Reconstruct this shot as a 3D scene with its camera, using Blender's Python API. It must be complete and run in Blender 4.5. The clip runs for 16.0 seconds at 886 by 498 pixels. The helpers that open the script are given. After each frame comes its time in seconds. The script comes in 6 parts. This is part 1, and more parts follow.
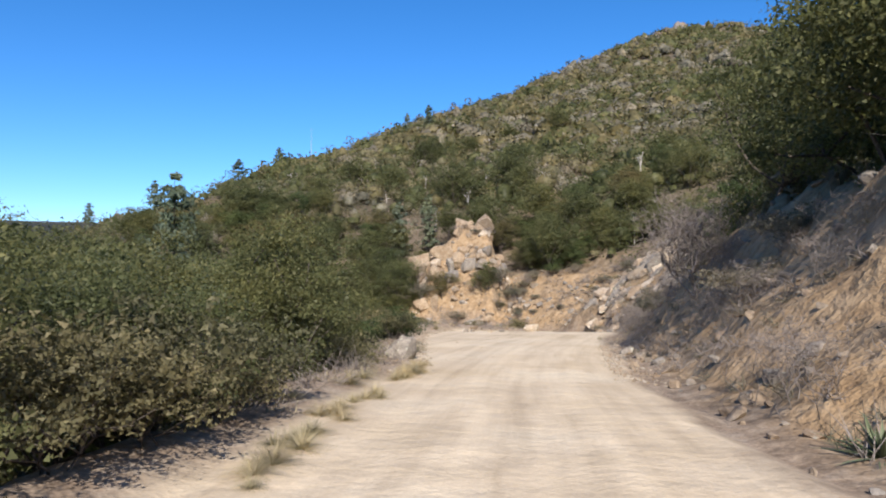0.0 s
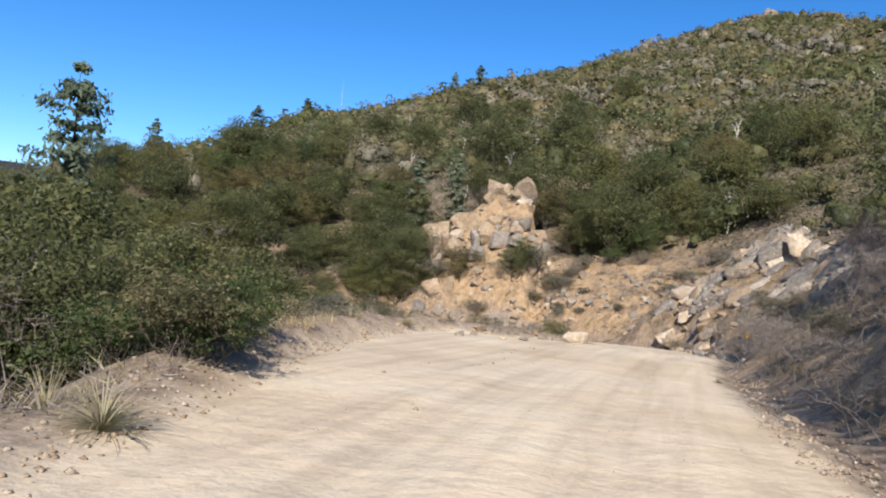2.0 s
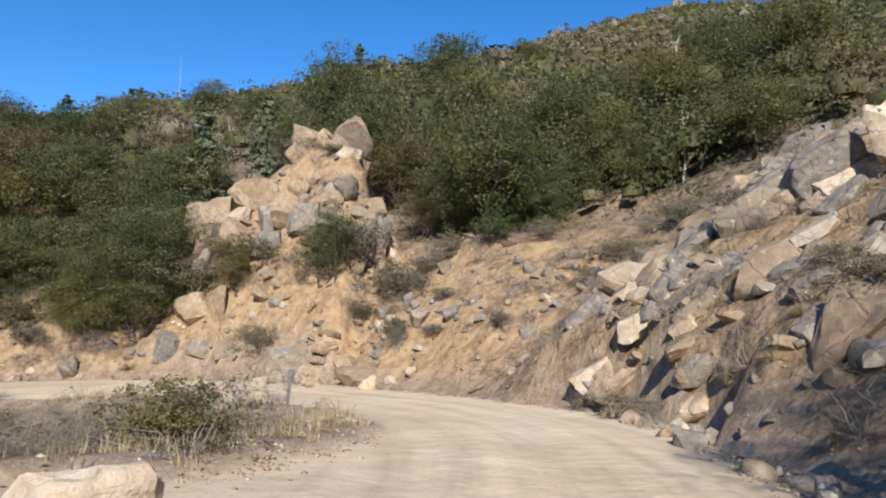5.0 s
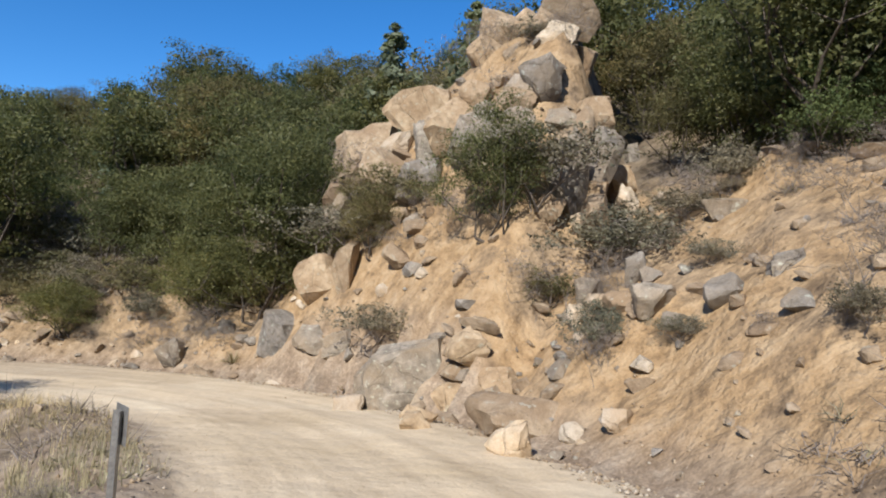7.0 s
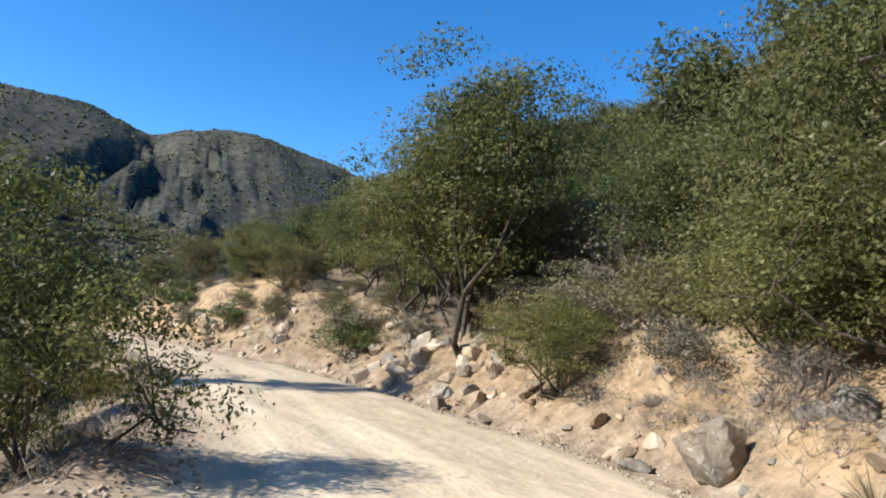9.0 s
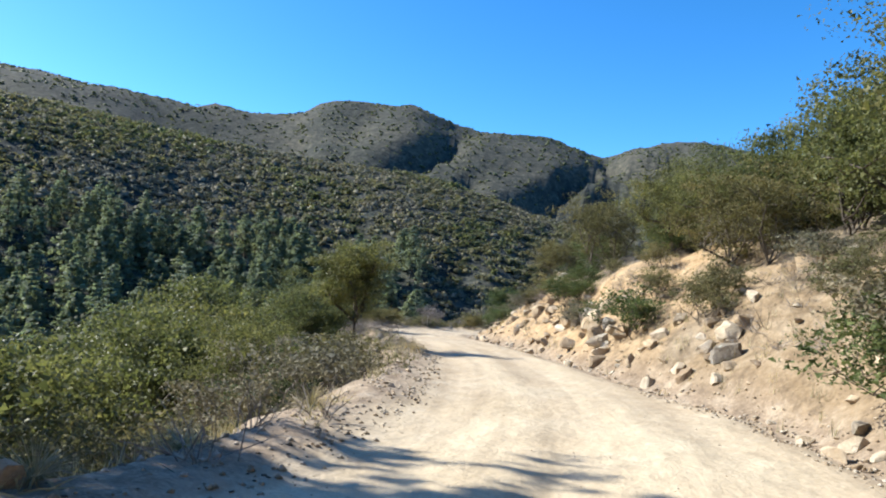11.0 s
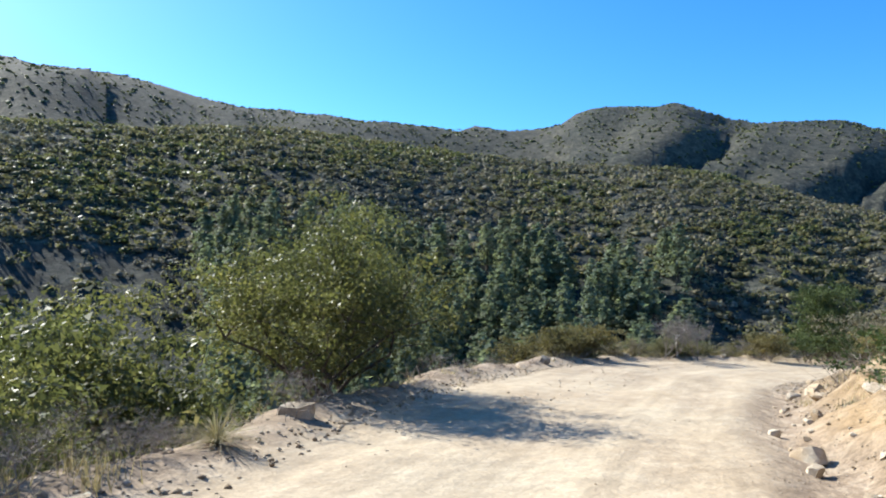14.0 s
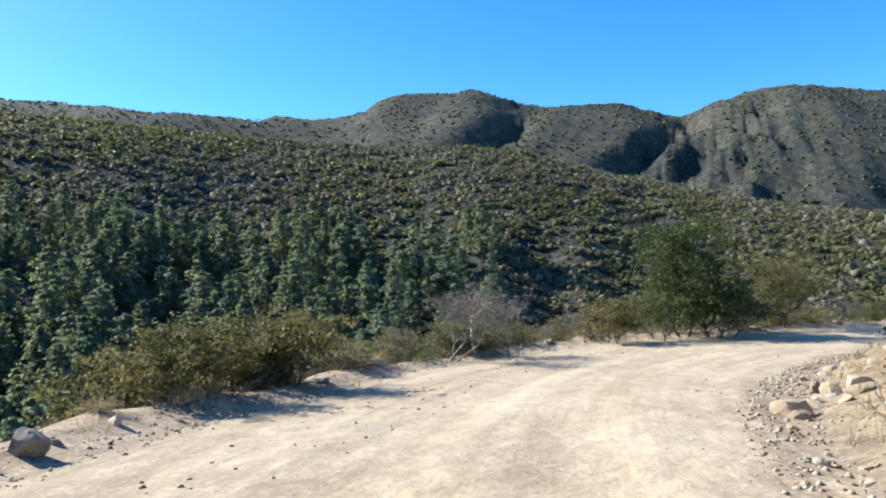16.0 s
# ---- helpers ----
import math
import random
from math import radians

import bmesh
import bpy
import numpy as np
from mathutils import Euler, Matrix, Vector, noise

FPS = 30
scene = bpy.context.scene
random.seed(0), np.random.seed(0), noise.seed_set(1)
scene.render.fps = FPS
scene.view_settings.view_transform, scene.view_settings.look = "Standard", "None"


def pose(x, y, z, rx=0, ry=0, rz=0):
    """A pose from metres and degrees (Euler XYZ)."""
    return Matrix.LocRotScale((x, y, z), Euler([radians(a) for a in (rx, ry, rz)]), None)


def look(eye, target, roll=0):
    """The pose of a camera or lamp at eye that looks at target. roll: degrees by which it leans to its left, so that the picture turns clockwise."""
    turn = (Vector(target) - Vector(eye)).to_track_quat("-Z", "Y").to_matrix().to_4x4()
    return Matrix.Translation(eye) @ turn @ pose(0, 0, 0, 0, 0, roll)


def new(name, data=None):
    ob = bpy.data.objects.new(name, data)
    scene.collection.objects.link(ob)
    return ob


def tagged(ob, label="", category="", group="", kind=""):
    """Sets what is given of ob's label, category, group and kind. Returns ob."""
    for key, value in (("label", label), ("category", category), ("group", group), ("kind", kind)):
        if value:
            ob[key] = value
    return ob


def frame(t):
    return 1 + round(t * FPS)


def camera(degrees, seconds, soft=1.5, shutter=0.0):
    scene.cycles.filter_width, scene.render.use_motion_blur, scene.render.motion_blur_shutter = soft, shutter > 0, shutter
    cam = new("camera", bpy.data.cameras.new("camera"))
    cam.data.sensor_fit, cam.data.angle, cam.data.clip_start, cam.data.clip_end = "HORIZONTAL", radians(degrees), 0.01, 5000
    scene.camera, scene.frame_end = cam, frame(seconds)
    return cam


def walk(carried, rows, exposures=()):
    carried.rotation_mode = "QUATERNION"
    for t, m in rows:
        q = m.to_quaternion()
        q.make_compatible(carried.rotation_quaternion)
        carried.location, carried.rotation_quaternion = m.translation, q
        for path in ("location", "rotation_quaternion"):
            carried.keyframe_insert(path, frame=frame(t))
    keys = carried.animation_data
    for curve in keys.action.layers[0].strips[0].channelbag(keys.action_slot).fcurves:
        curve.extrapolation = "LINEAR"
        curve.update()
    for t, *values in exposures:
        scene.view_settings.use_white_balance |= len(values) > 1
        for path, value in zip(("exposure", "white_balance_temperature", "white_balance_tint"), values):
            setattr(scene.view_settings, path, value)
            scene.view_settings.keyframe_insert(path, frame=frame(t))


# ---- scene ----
cam = camera(63.9, 16.0, 2.0, 0.0)
PATH = [
    (0, (-0.000, 0.000, 1.601), (-0.001, 4.998, 1.758), -0.01),
    (0.5, (0.492, 4.313, 1.382), (0.557, 9.309, 1.567), 0.70),
    (1, (0.965, 8.621, 1.160), (1.015, 13.618, 1.328), 2.11),
    (1.5, (1.455, 12.860, 0.921), (1.428, 17.858, 1.024), 3.82),
    (2, (2.033, 17.160, 0.670), (1.693, 22.148, 0.721), 5.34),
    (2.5, (2.719, 21.193, 0.435), (2.323, 26.177, 0.486), 5.62),
    (3, (3.478, 25.162, 0.306), (3.171, 30.152, 0.408), 4.64),
    (3.5, (4.367, 28.947, 0.130), (4.282, 33.943, 0.313), 3.62),
    (3.7, (4.771, 30.402, 0.018), (4.782, 35.397, 0.238), 3.16),
    (5.8, (9.031, 44.611, -0.733), (9.157, 49.601, -0.459), 1.13),
    (6, (9.182, 45.923, -0.858), (9.078, 50.907, -0.478), 1.45),
    (6.5, (9.189, 49.299, -1.214), (8.254, 54.209, -1.344), 2.87),
    (7, (8.700, 52.588, -1.475), (6.863, 57.234, -1.273), 3.58),
    (7.5, (7.625, 55.638, -1.857), (4.795, 59.743, -1.491), 4.65),
    (8, (5.938, 58.584, -2.230), (2.246, 61.929, -1.810), 5.89),
    (8.5, (3.474, 61.264, -2.504), (-0.793, 63.848, -2.155), 5.90),
    (9, (0.489, 63.369, -2.744), (-4.188, 65.096, -2.361), 5.70),
    (9.5, (-2.952, 64.924, -3.036), (-7.880, 65.625, -2.569), 5.82),
    (10, (-6.765, 65.922, -3.440), (-11.739, 65.655, -3.004), 5.60),
    (10.2, (-8.276, 66.130, -3.511), (-13.237, 65.641, -3.124), 5.34),
    (12.3, (-27.497, 65.100, -4.349), (-31.868, 62.673, -4.240), 2.64),
    (12.5, (-29.362, 64.585, -4.371), (-33.677, 62.062, -4.257), 2.52),
    (13, (-33.932, 63.017, -4.453), (-38.153, 60.342, -4.285), 2.00),
    (13.5, (-38.494, 61.153, -4.599), (-42.600, 58.307, -4.394), 1.98),
    (14, (-42.906, 59.443, -4.828), (-46.910, 56.456, -4.610), 2.00),
    (14.5, (-47.099, 57.948, -5.068), (-51.267, 55.194, -4.859), 0.65),
    (15, (-51.160, 56.570, -5.418), (-55.500, 54.094, -5.236), -0.54),
    (15.5, (-55.296, 55.412, -5.633), (-59.802, 53.248, -5.529), -1.77),
    (16, (-59.565, 54.414, -5.860), (-64.207, 52.562, -5.710), -2.43),
]
EXPOSURES = [(0.0, 0.72, 6500, 15), (3.5, 0.7, 6500, 13), (7.0, 0.6, 6500, 11), (9.0, 1.05, 6400, 8), (12.5, 1.36, 6400, 5), (16.0, 1.36, 6400, 5)]
walk(cam, [(t, look(eye, target, roll)) for t, eye, target, roll in PATH], EXPOSURES)

# ---- light ----
SUN_EL = 36.0
world = bpy.data.worlds.new("sky")
scene.world = world
world.use_nodes = True
wn = world.node_tree.nodes
sky = wn.new("ShaderNodeTexSky")
sky.sky_type = "NISHITA"
sky.sun_disc = False
sky.sun_elevation, sky.sun_rotation = radians(SUN_EL), radians(180)
sky.altitude, sky.air_density, sky.dust_density, sky.ozone_density = 2600, 0.95, 2.4, 4.2
wn["Background"].inputs["Strength"].default_value = 0.122
tone = wn.new("ShaderNodeHueSaturation")
tone.inputs["Saturation"].default_value = 1.26
world.node_tree.links.new(sky.outputs[0], tone.inputs["Color"])
world.node_tree.links.new(tone.outputs[0], wn["Background"].inputs[0])
sun_data = bpy.data.lights.new("sun", "SUN")
sun_data.energy, sun_data.angle, sun_data.color = 4.4, radians(0.53), (1.0, 0.95, 0.87)
sun = new("sun", sun_data)
sun.matrix_world = look((0, -0.81 * 200, 0.588 * 200), (0, 0, 0))


# ---- materials ----
def nodes_of(name):
    m = bpy.data.materials.new(name)
    m.use_nodes = True
    nt = m.node_tree
    return m, nt, nt.nodes["Principled BSDF"]


def noise_node(nt, scale, detail=6.0, rough=0.6, vec=None):
    n = nt.nodes.new("ShaderNodeTexNoise")
    n.inputs["Scale"].default_value, n.inputs["Detail"].default_value, n.inputs["Roughness"].default_value = scale, detail, rough
    if vec is not None:
        nt.links.new(vec, n.inputs["Vector"])
    return n


def ramp_node(nt, fac, stops):
    r = nt.nodes.new("ShaderNodeValToRGB")
    e = r.color_ramp.elements
    while len(e) < len(stops):
        e.new(0.5)
    for k, (p, c) in zip(e, stops):
        k.position, k.color = p, (*c, 1)
    nt.links.new(fac, r.inputs[0])
    return r


def mix_node(nt, a, b, fac, mode="MIX"):
    m = nt.nodes.new("ShaderNodeMix")
    m.data_type, m.blend_type = "RGBA", mode
    for val, sock in ((fac, m.inputs[0]), (a, m.inputs[6]), (b, m.inputs[7])):
        if isinstance(val, (int, float)):
            sock.default_value = val
        elif isinstance(val, tuple):
            sock.default_value = (*val, 1)
        else:
            nt.links.new(val, sock)
    return m.outputs[2]


def bump_node(nt, height, strength, dist, bsdf, normal=None):
    b = nt.nodes.new("ShaderNodeBump")
    b.inputs["Strength"].default_value, b.inputs["Distance"].default_value = strength, dist
    nt.links.new(height, b.inputs["Height"])
    if normal is not None:
        nt.links.new(normal, b.inputs["Normal"])
    nt.links.new(b.outputs[0], bsdf.inputs["Normal"])
    return b.outputs[0]


def position(nt):
    return nt.nodes.new("ShaderNodeNewGeometry").outputs["Position"]


def ground_material():
    """Dry granite soil, by a zone painted on the sheet: road dirt, bare cut soil, or litter-covered slope."""
    m, nt, b = nodes_of("ground")
    pos = position(nt)
    att = nt.nodes.new("ShaderNodeAttribute")
    att.attribute_name = "zone"
    sep = nt.nodes.new("ShaderNodeSeparateColor")
    nt.links.new(att.outputs["Color"], sep.inputs[0])
    big, mid, fine = noise_node(nt, 0.35, 5, 0.6, pos), noise_node(nt, 2.2, 6, 0.65, pos), noise_node(nt, 26, 5, 0.7, pos)
    speck = nt.nodes.new("ShaderNodeTexVoronoi")
    speck.inputs["Scale"].default_value = 14
    nt.links.new(pos, speck.inputs["Vector"])
    way = nt.nodes.new("ShaderNodeAttribute")
    way.attribute_name = "way"
    streak, ridge = noise_node(nt, 2.4, 4, 0.6, way.outputs["Vector"]), noise_node(nt, 7.5, 3, 0.6, way.outputs["Vector"])
    pebble = nt.nodes.new("ShaderNodeTexVoronoi")
    pebble.inputs["Scale"].default_value = 34
    nt.links.new(pos, pebble.inputs["Vector"])
    road = ramp_node(nt, big.outputs[0], [(0.3, (0.57, 0.465, 0.315)), (0.5, (0.67, 0.56, 0.40)), (0.7, (0.71, 0.62, 0.46))])
    road2 = mix_node(nt, road.outputs[0], ramp_node(nt, fine.outputs[0], [(0.3, (0.62, 0.58, 0.52)), (0.7, (1.05, 1.02, 1.0))]).outputs[0], 0.4, "MULTIPLY")
    road2 = mix_node(nt, road2, ramp_node(nt, streak.outputs[0], [(0.34, (0.70, 0.67, 0.64)), (0.5, (0.95, 0.94, 0.93)), (0.62, (1.07, 1.06, 1.04))]).outputs[0], 0.55, "MULTIPLY")
    gravel = ramp_node(nt, mid.outputs[0], [(0.3, (0.19, 0.145, 0.105)), (0.5, (0.295, 0.235, 0.175)), (0.72, (0.40, 0.345, 0.275))])
    gravel2 = mix_node(nt, gravel.outputs[0], ramp_node(nt, speck.outputs["Color"], [(0.2, (0.55, 0.5, 0.46)), (0.8, (1.2, 1.17, 1.1))]).outputs[0], 0.35, "MULTIPLY")
    gravel2 = mix_node(nt, gravel2, ramp_node(nt, streak.outputs[0], [(0.36, (0.74, 0.71, 0.69)), (0.62, (1.1, 1.08, 1.06))]).outputs[0], 0.7, "MULTIPLY")
    gravel2 = mix_node(nt, gravel2, ramp_node(nt, pebble.outputs["Color"], [(0.15, (0.62, 0.6, 0.58)), (0.85, (1.25, 1.22, 1.18))]).outputs[0], 0.6, "MULTIPLY")
    soil = ramp_node(nt, mid.outputs[0], [(0.28, (0.2, 0.13, 0.07)), (0.48, (0.36, 0.25, 0.14)), (0.72, (0.47, 0.355, 0.225))])
    soil2 = mix_node(nt, soil.outputs[0], ramp_node(nt, fine.outputs[0], [(0.3, (0.6, 0.58, 0.55)), (0.65, (1.08, 1.05, 1.0))]).outputs[0], 0.6, "MULTIPLY")
    litter = ramp_node(nt, mid.outputs[0], [(0.3, (0.06, 0.048, 0.035)), (0.5, (0.15, 0.118, 0.082)), (0.75, (0.26, 0.215, 0.16))])
    tree, tone = noise_node(nt, 0.09, 7, 0.75, pos), noise_node(nt, 0.006, 4, 0.6, pos)
    # far scrub ground; its cool grey cast is distance haze put into the colour
    wild = ramp_node(nt, tree.outputs[0], [(0.38, (0.032, 0.036, 0.034)), (0.50, (0.058, 0.058, 0.053)), (0.60, (0.092, 0.092, 0.078)), (0.74, (0.18, 0.165, 0.14))])
    wild2 = mix_node(nt, wild.outputs[0], ramp_node(nt, tone.outputs[0], [(0.38, (0.55, 0.62, 0.6)), (0.62, (1.25, 1.15, 1.0))]).outputs[0], 0.8, "MULTIPLY")
    copse = noise_node(nt, 0.33, 3, 0.6, pos)
    wild2 = mix_node(nt, wild2, ramp_node(nt, copse.outputs[0], [(0.42, (0.5, 0.56, 0.54)), (0.56, (1.12, 1.1, 1.06))]).outputs[0], 0.85, "MULTIPLY")
    veil = noise_node(nt, 0.55, 6, 0.7, pos)
    thin = ramp_node(nt, veil.outputs[0], [(0.36, (0.3, 0.3, 0.3)), (0.5, (1, 1, 1))])
    straw = ramp_node(nt, mid.outputs[0], [(0.3, (0.12, 0.09, 0.062)), (0.5, (0.24, 0.19, 0.135)), (0.72, (0.36, 0.30, 0.22))])
    ground = mix_node(nt, straw.outputs[0], soil2, thin.outputs[0])
    col = mix_node(nt, litter.outputs[0], ground, sep.outputs[1])
    col = mix_node(nt, col, wild2, att.outputs["Alpha"])
    col = mix_node(nt, col, gravel2, sep.outputs[2])
    col = mix_node(nt, col, road2, sep.outputs[0])
    nt.links.new(col, b.inputs["Base Color"])
    b.inputs["Roughness"].default_value = 0.95
    b.inputs["Specular IOR Level"].default_value = 0.15
    rough_part = nt.nodes.new("ShaderNodeMath")
    rough_part.operation = "MULTIPLY_ADD"
    rough_part.inputs[1].default_value, rough_part.inputs[2].default_value = -0.3, 0.45
    worn = nt.nodes.new("ShaderNodeMath")
    worn.operation = "MAXIMUM"
    nt.links.new(sep.outputs[0], worn.inputs[0])
    nt.links.new(sep.outputs[2], worn.inputs[1])
    nt.links.new(worn.outputs[0], rough_part.inputs[0])
    lump = noise_node(nt, 1.3, 4, 0.6, pos)
    n0 = bump_node(nt, lump.outputs[0], 0.7, 0.7, b)
    n1 = bump_node(nt, mid.outputs[0], 0.7, 0.22, b, n0)
    nt.links.new(rough_part.outputs[0], n0.node.inputs["Strength"])
    nt.links.new(rough_part.outputs[0], n1.node.inputs["Strength"])
    n2 = bump_node(nt, ridge.outputs[0], 0.16, 0.03, b, n1)
    graded = nt.nodes.new("ShaderNodeMath")
    graded.operation = "MULTIPLY"
    graded.inputs[1].default_value = 0.2
    nt.links.new(worn.outputs[0], graded.inputs[0])
    nt.links.new(graded.outputs[0], n2.node.inputs["Strength"])
    n3 = bump_node(nt, pebble.outputs["Distance"], 0.22, 0.012, b, n2)
    nt.links.new(graded.outputs[0], n3.node.inputs["Strength"])
    bump_node(nt, fine.outputs[0], 0.2, 0.018, b, n3)
    return m


M_GROUND = ground_material()


# ---- the lie of the land ----
# centre of the road, into the cove and out of it: x, y, z of its surface, half width to the downhill and uphill side
WAY_IN = [
    (-6.0, -60.0, 3.2, 2.7, 2.3), (-2.0, -17.3, 1.0, 2.7, 2.3), (0.0, 0.0, 0.15, 2.7, 2.2),
    (1.0, 8.6, -0.27, 2.7, 2.2), (2.0, 17.2, -0.74, 2.8, 2.3), (3.5, 25.2, -1.13, 4.6, 2.3),
    (5.4, 32.4, -1.50, 6.6, 1.9), (7.4, 39.2, -1.87, 7.2, 1.6), (9.2, 45.9, -2.32, 3.6, 2.0),
    (8.7, 52.6, -2.94, 1.8, 3.0), (5.9, 58.6, -3.61, 1.8, 2.8), (0.5, 63.4, -4.19, 1.9, 3.0),
]
WAY_OUT = [
    (-6.8, 65.9, -4.78, 2.5, 3.6), (-15.6, 65.7, -5.25, 2.0, 3.8), (-24.8, 65.2, -5.63, 2.2, 3.0),
    (-33.9, 63.0, -5.90, 2.2, 1.5), (-42.9, 59.4, -6.26, 2.6, 1.3), (-51.2, 56.6, -6.79, 4.2, 1.2),
    (-59.6, 54.4, -7.30, 5.0, 1.3), (-68.1, 52.4, -7.82, 4.8, 2.4), (-76.0, 52.0, -8.35, 4.6, 3.4),
    (-84.5, 55.2, -8.7, 4.0, 3.2), (-91.0, 62.0, -8.9, 3.0, 3.0), (-96.0, 72.0, -9.2, 2.8, 2.8),
    (-98.0, 95.0, -10.0, 2.8, 2.8),
]
rp = np.array(WAY_IN + WAY_OUT)
leg = np.r_[0, np.cumsum(np.hypot(*np.diff(rp[:, :2], axis=0).T))]


def smooth_rows(n=900):
    """The road's rows drawn out finely along a smooth curve."""
    s = np.linspace(0, leg[-1], n)
    out = np.empty((n, 5))
    tang = np.gradient(rp, leg, axis=0)
    k = np.clip(np.searchsorted(leg, s) - 1, 0, len(leg) - 2)
    h = (leg[k + 1] - leg[k])[:, None]
    u = ((s - leg[k]) / (leg[k + 1] - leg[k]))[:, None]
    out = (2 * u**3 - 3 * u**2 + 1) * rp[k] + (u**3 - 2 * u**2 + u) * h * tang[k] + (-2 * u**3 + 3 * u**2) * rp[k + 1] + (u**3 - u**2) * h * tang[k + 1]
    return s, out


ROAD_S, ROAD_P = smooth_rows()
ROAD_T = np.gradient(ROAD_P[:, :2], axis=0)
ROAD_T /= np.linalg.norm(ROAD_T, axis=1)[:, None]


def hash2(i, j, seed):
    h = (i.astype(np.int64) * 374761393 + j.astype(np.int64) * 668265263 + seed * 974634777) & 0xFFFFFFFF
    h = ((h ^ (h >> 13)) * 1274126177) & 0xFFFFFFFF
    return ((h ^ (h >> 16)) & 0xFFFF) / 65535.0


def value_noise(x, y, scale, seed=0):
    x, y = x / scale, y / scale
    i, j = np.floor(x), np.floor(y)
    u, v = x - i, y - j
    u, v = u * u * (3 - 2 * u), v * v * (3 - 2 * v)
    a, b, c, d = hash2(i, j, seed), hash2(i + 1, j, seed), hash2(i, j + 1, seed), hash2(i + 1, j + 1, seed)
    return (a * (1 - u) + b * u) * (1 - v) + (c * (1 - u) + d * u) * v - 0.5


def fbm(x, y, scale, octaves=4, seed=0):
    return sum(value_noise(x, y, scale / 2**k, seed + k) * 0.55**k for k in range(octaves))


def smooth_min(a, b, k):
    h = np.clip(0.5 + 0.5 * (b - a) / k, 0, 1)
    return b * (1 - h) + a * h - k * h * (1 - h)


def smooth_max(a, b, k):
    return -smooth_min(-a, -b, k)


def step(a, b, x):
    u = np.clip((x - a) / (b - a), 0, 1)
    return u * u * (3 - 2 * u)


def road_frame(x, y):
    """For points: the distance along the road, the signed distance from its middle (uphill positive), its height and half widths there."""
    n = len(x)
    s, lat, z, wl, wr = (np.empty(n) for _ in range(5))
    for a in range(0, n, 4000):
        px, py = x[a : a + 4000], y[a : a + 4000]
        d = (px[:, None] - ROAD_P[:, 0]) ** 2 + (py[:, None] - ROAD_P[:, 1]) ** 2
        k = d.argmin(1)
        best = d[np.arange(len(k)), k]
        w = np.exp(-np.maximum(d - best[:, None], 0) / (4.0 + 0.25 * best[:, None]))
        z[a : a + 4000] = (w * ROAD_P[:, 2]).sum(1) / w.sum(1)
        wl[a : a + 4000], wr[a : a + 4000], s[a : a + 4000] = ROAD_P[k, 3], ROAD_P[k, 4], ROAD_S[k]
        ox, oy, t = px - ROAD_P[k, 0], py - ROAD_P[k, 1], ROAD_T[k]
        side = t[:, 1] * ox - t[:, 0] * oy
        lat[a : a + 4000] = np.where(side >= 0, 1, -1) * np.sqrt(best)
    return s, lat, z, wl, wr


# the far ground, seen from the bend: bearing (degrees to the left of +y), rise of the near hill, rise of the mountains
FAR = [(40, 1.0, 4.0), (60, 1.0, 6.0), (69, 1.2, 7.3), (80, 2.6, 10.6), (85, 3.4, 12.0), (88, 4.2, 11.8), (93, 5.6, 10.3), (97, 6.6, 11.7),
       (105, 9.0, 12.6), (109, 9.7, 13.8), (115, 9.9, 13.2), (121, 10.3, 11.8), (129, 11.0, 11.6), (135, 11.6, 12.2), (143, 11.9, 12.4),
       (151, 11.0, 13.6), (165, 10.0, 14.0), (200, 6.0, 10.0), (240, 3.0, 6.0), (400, 1.0, 4.0)]
far = np.array(FAR)


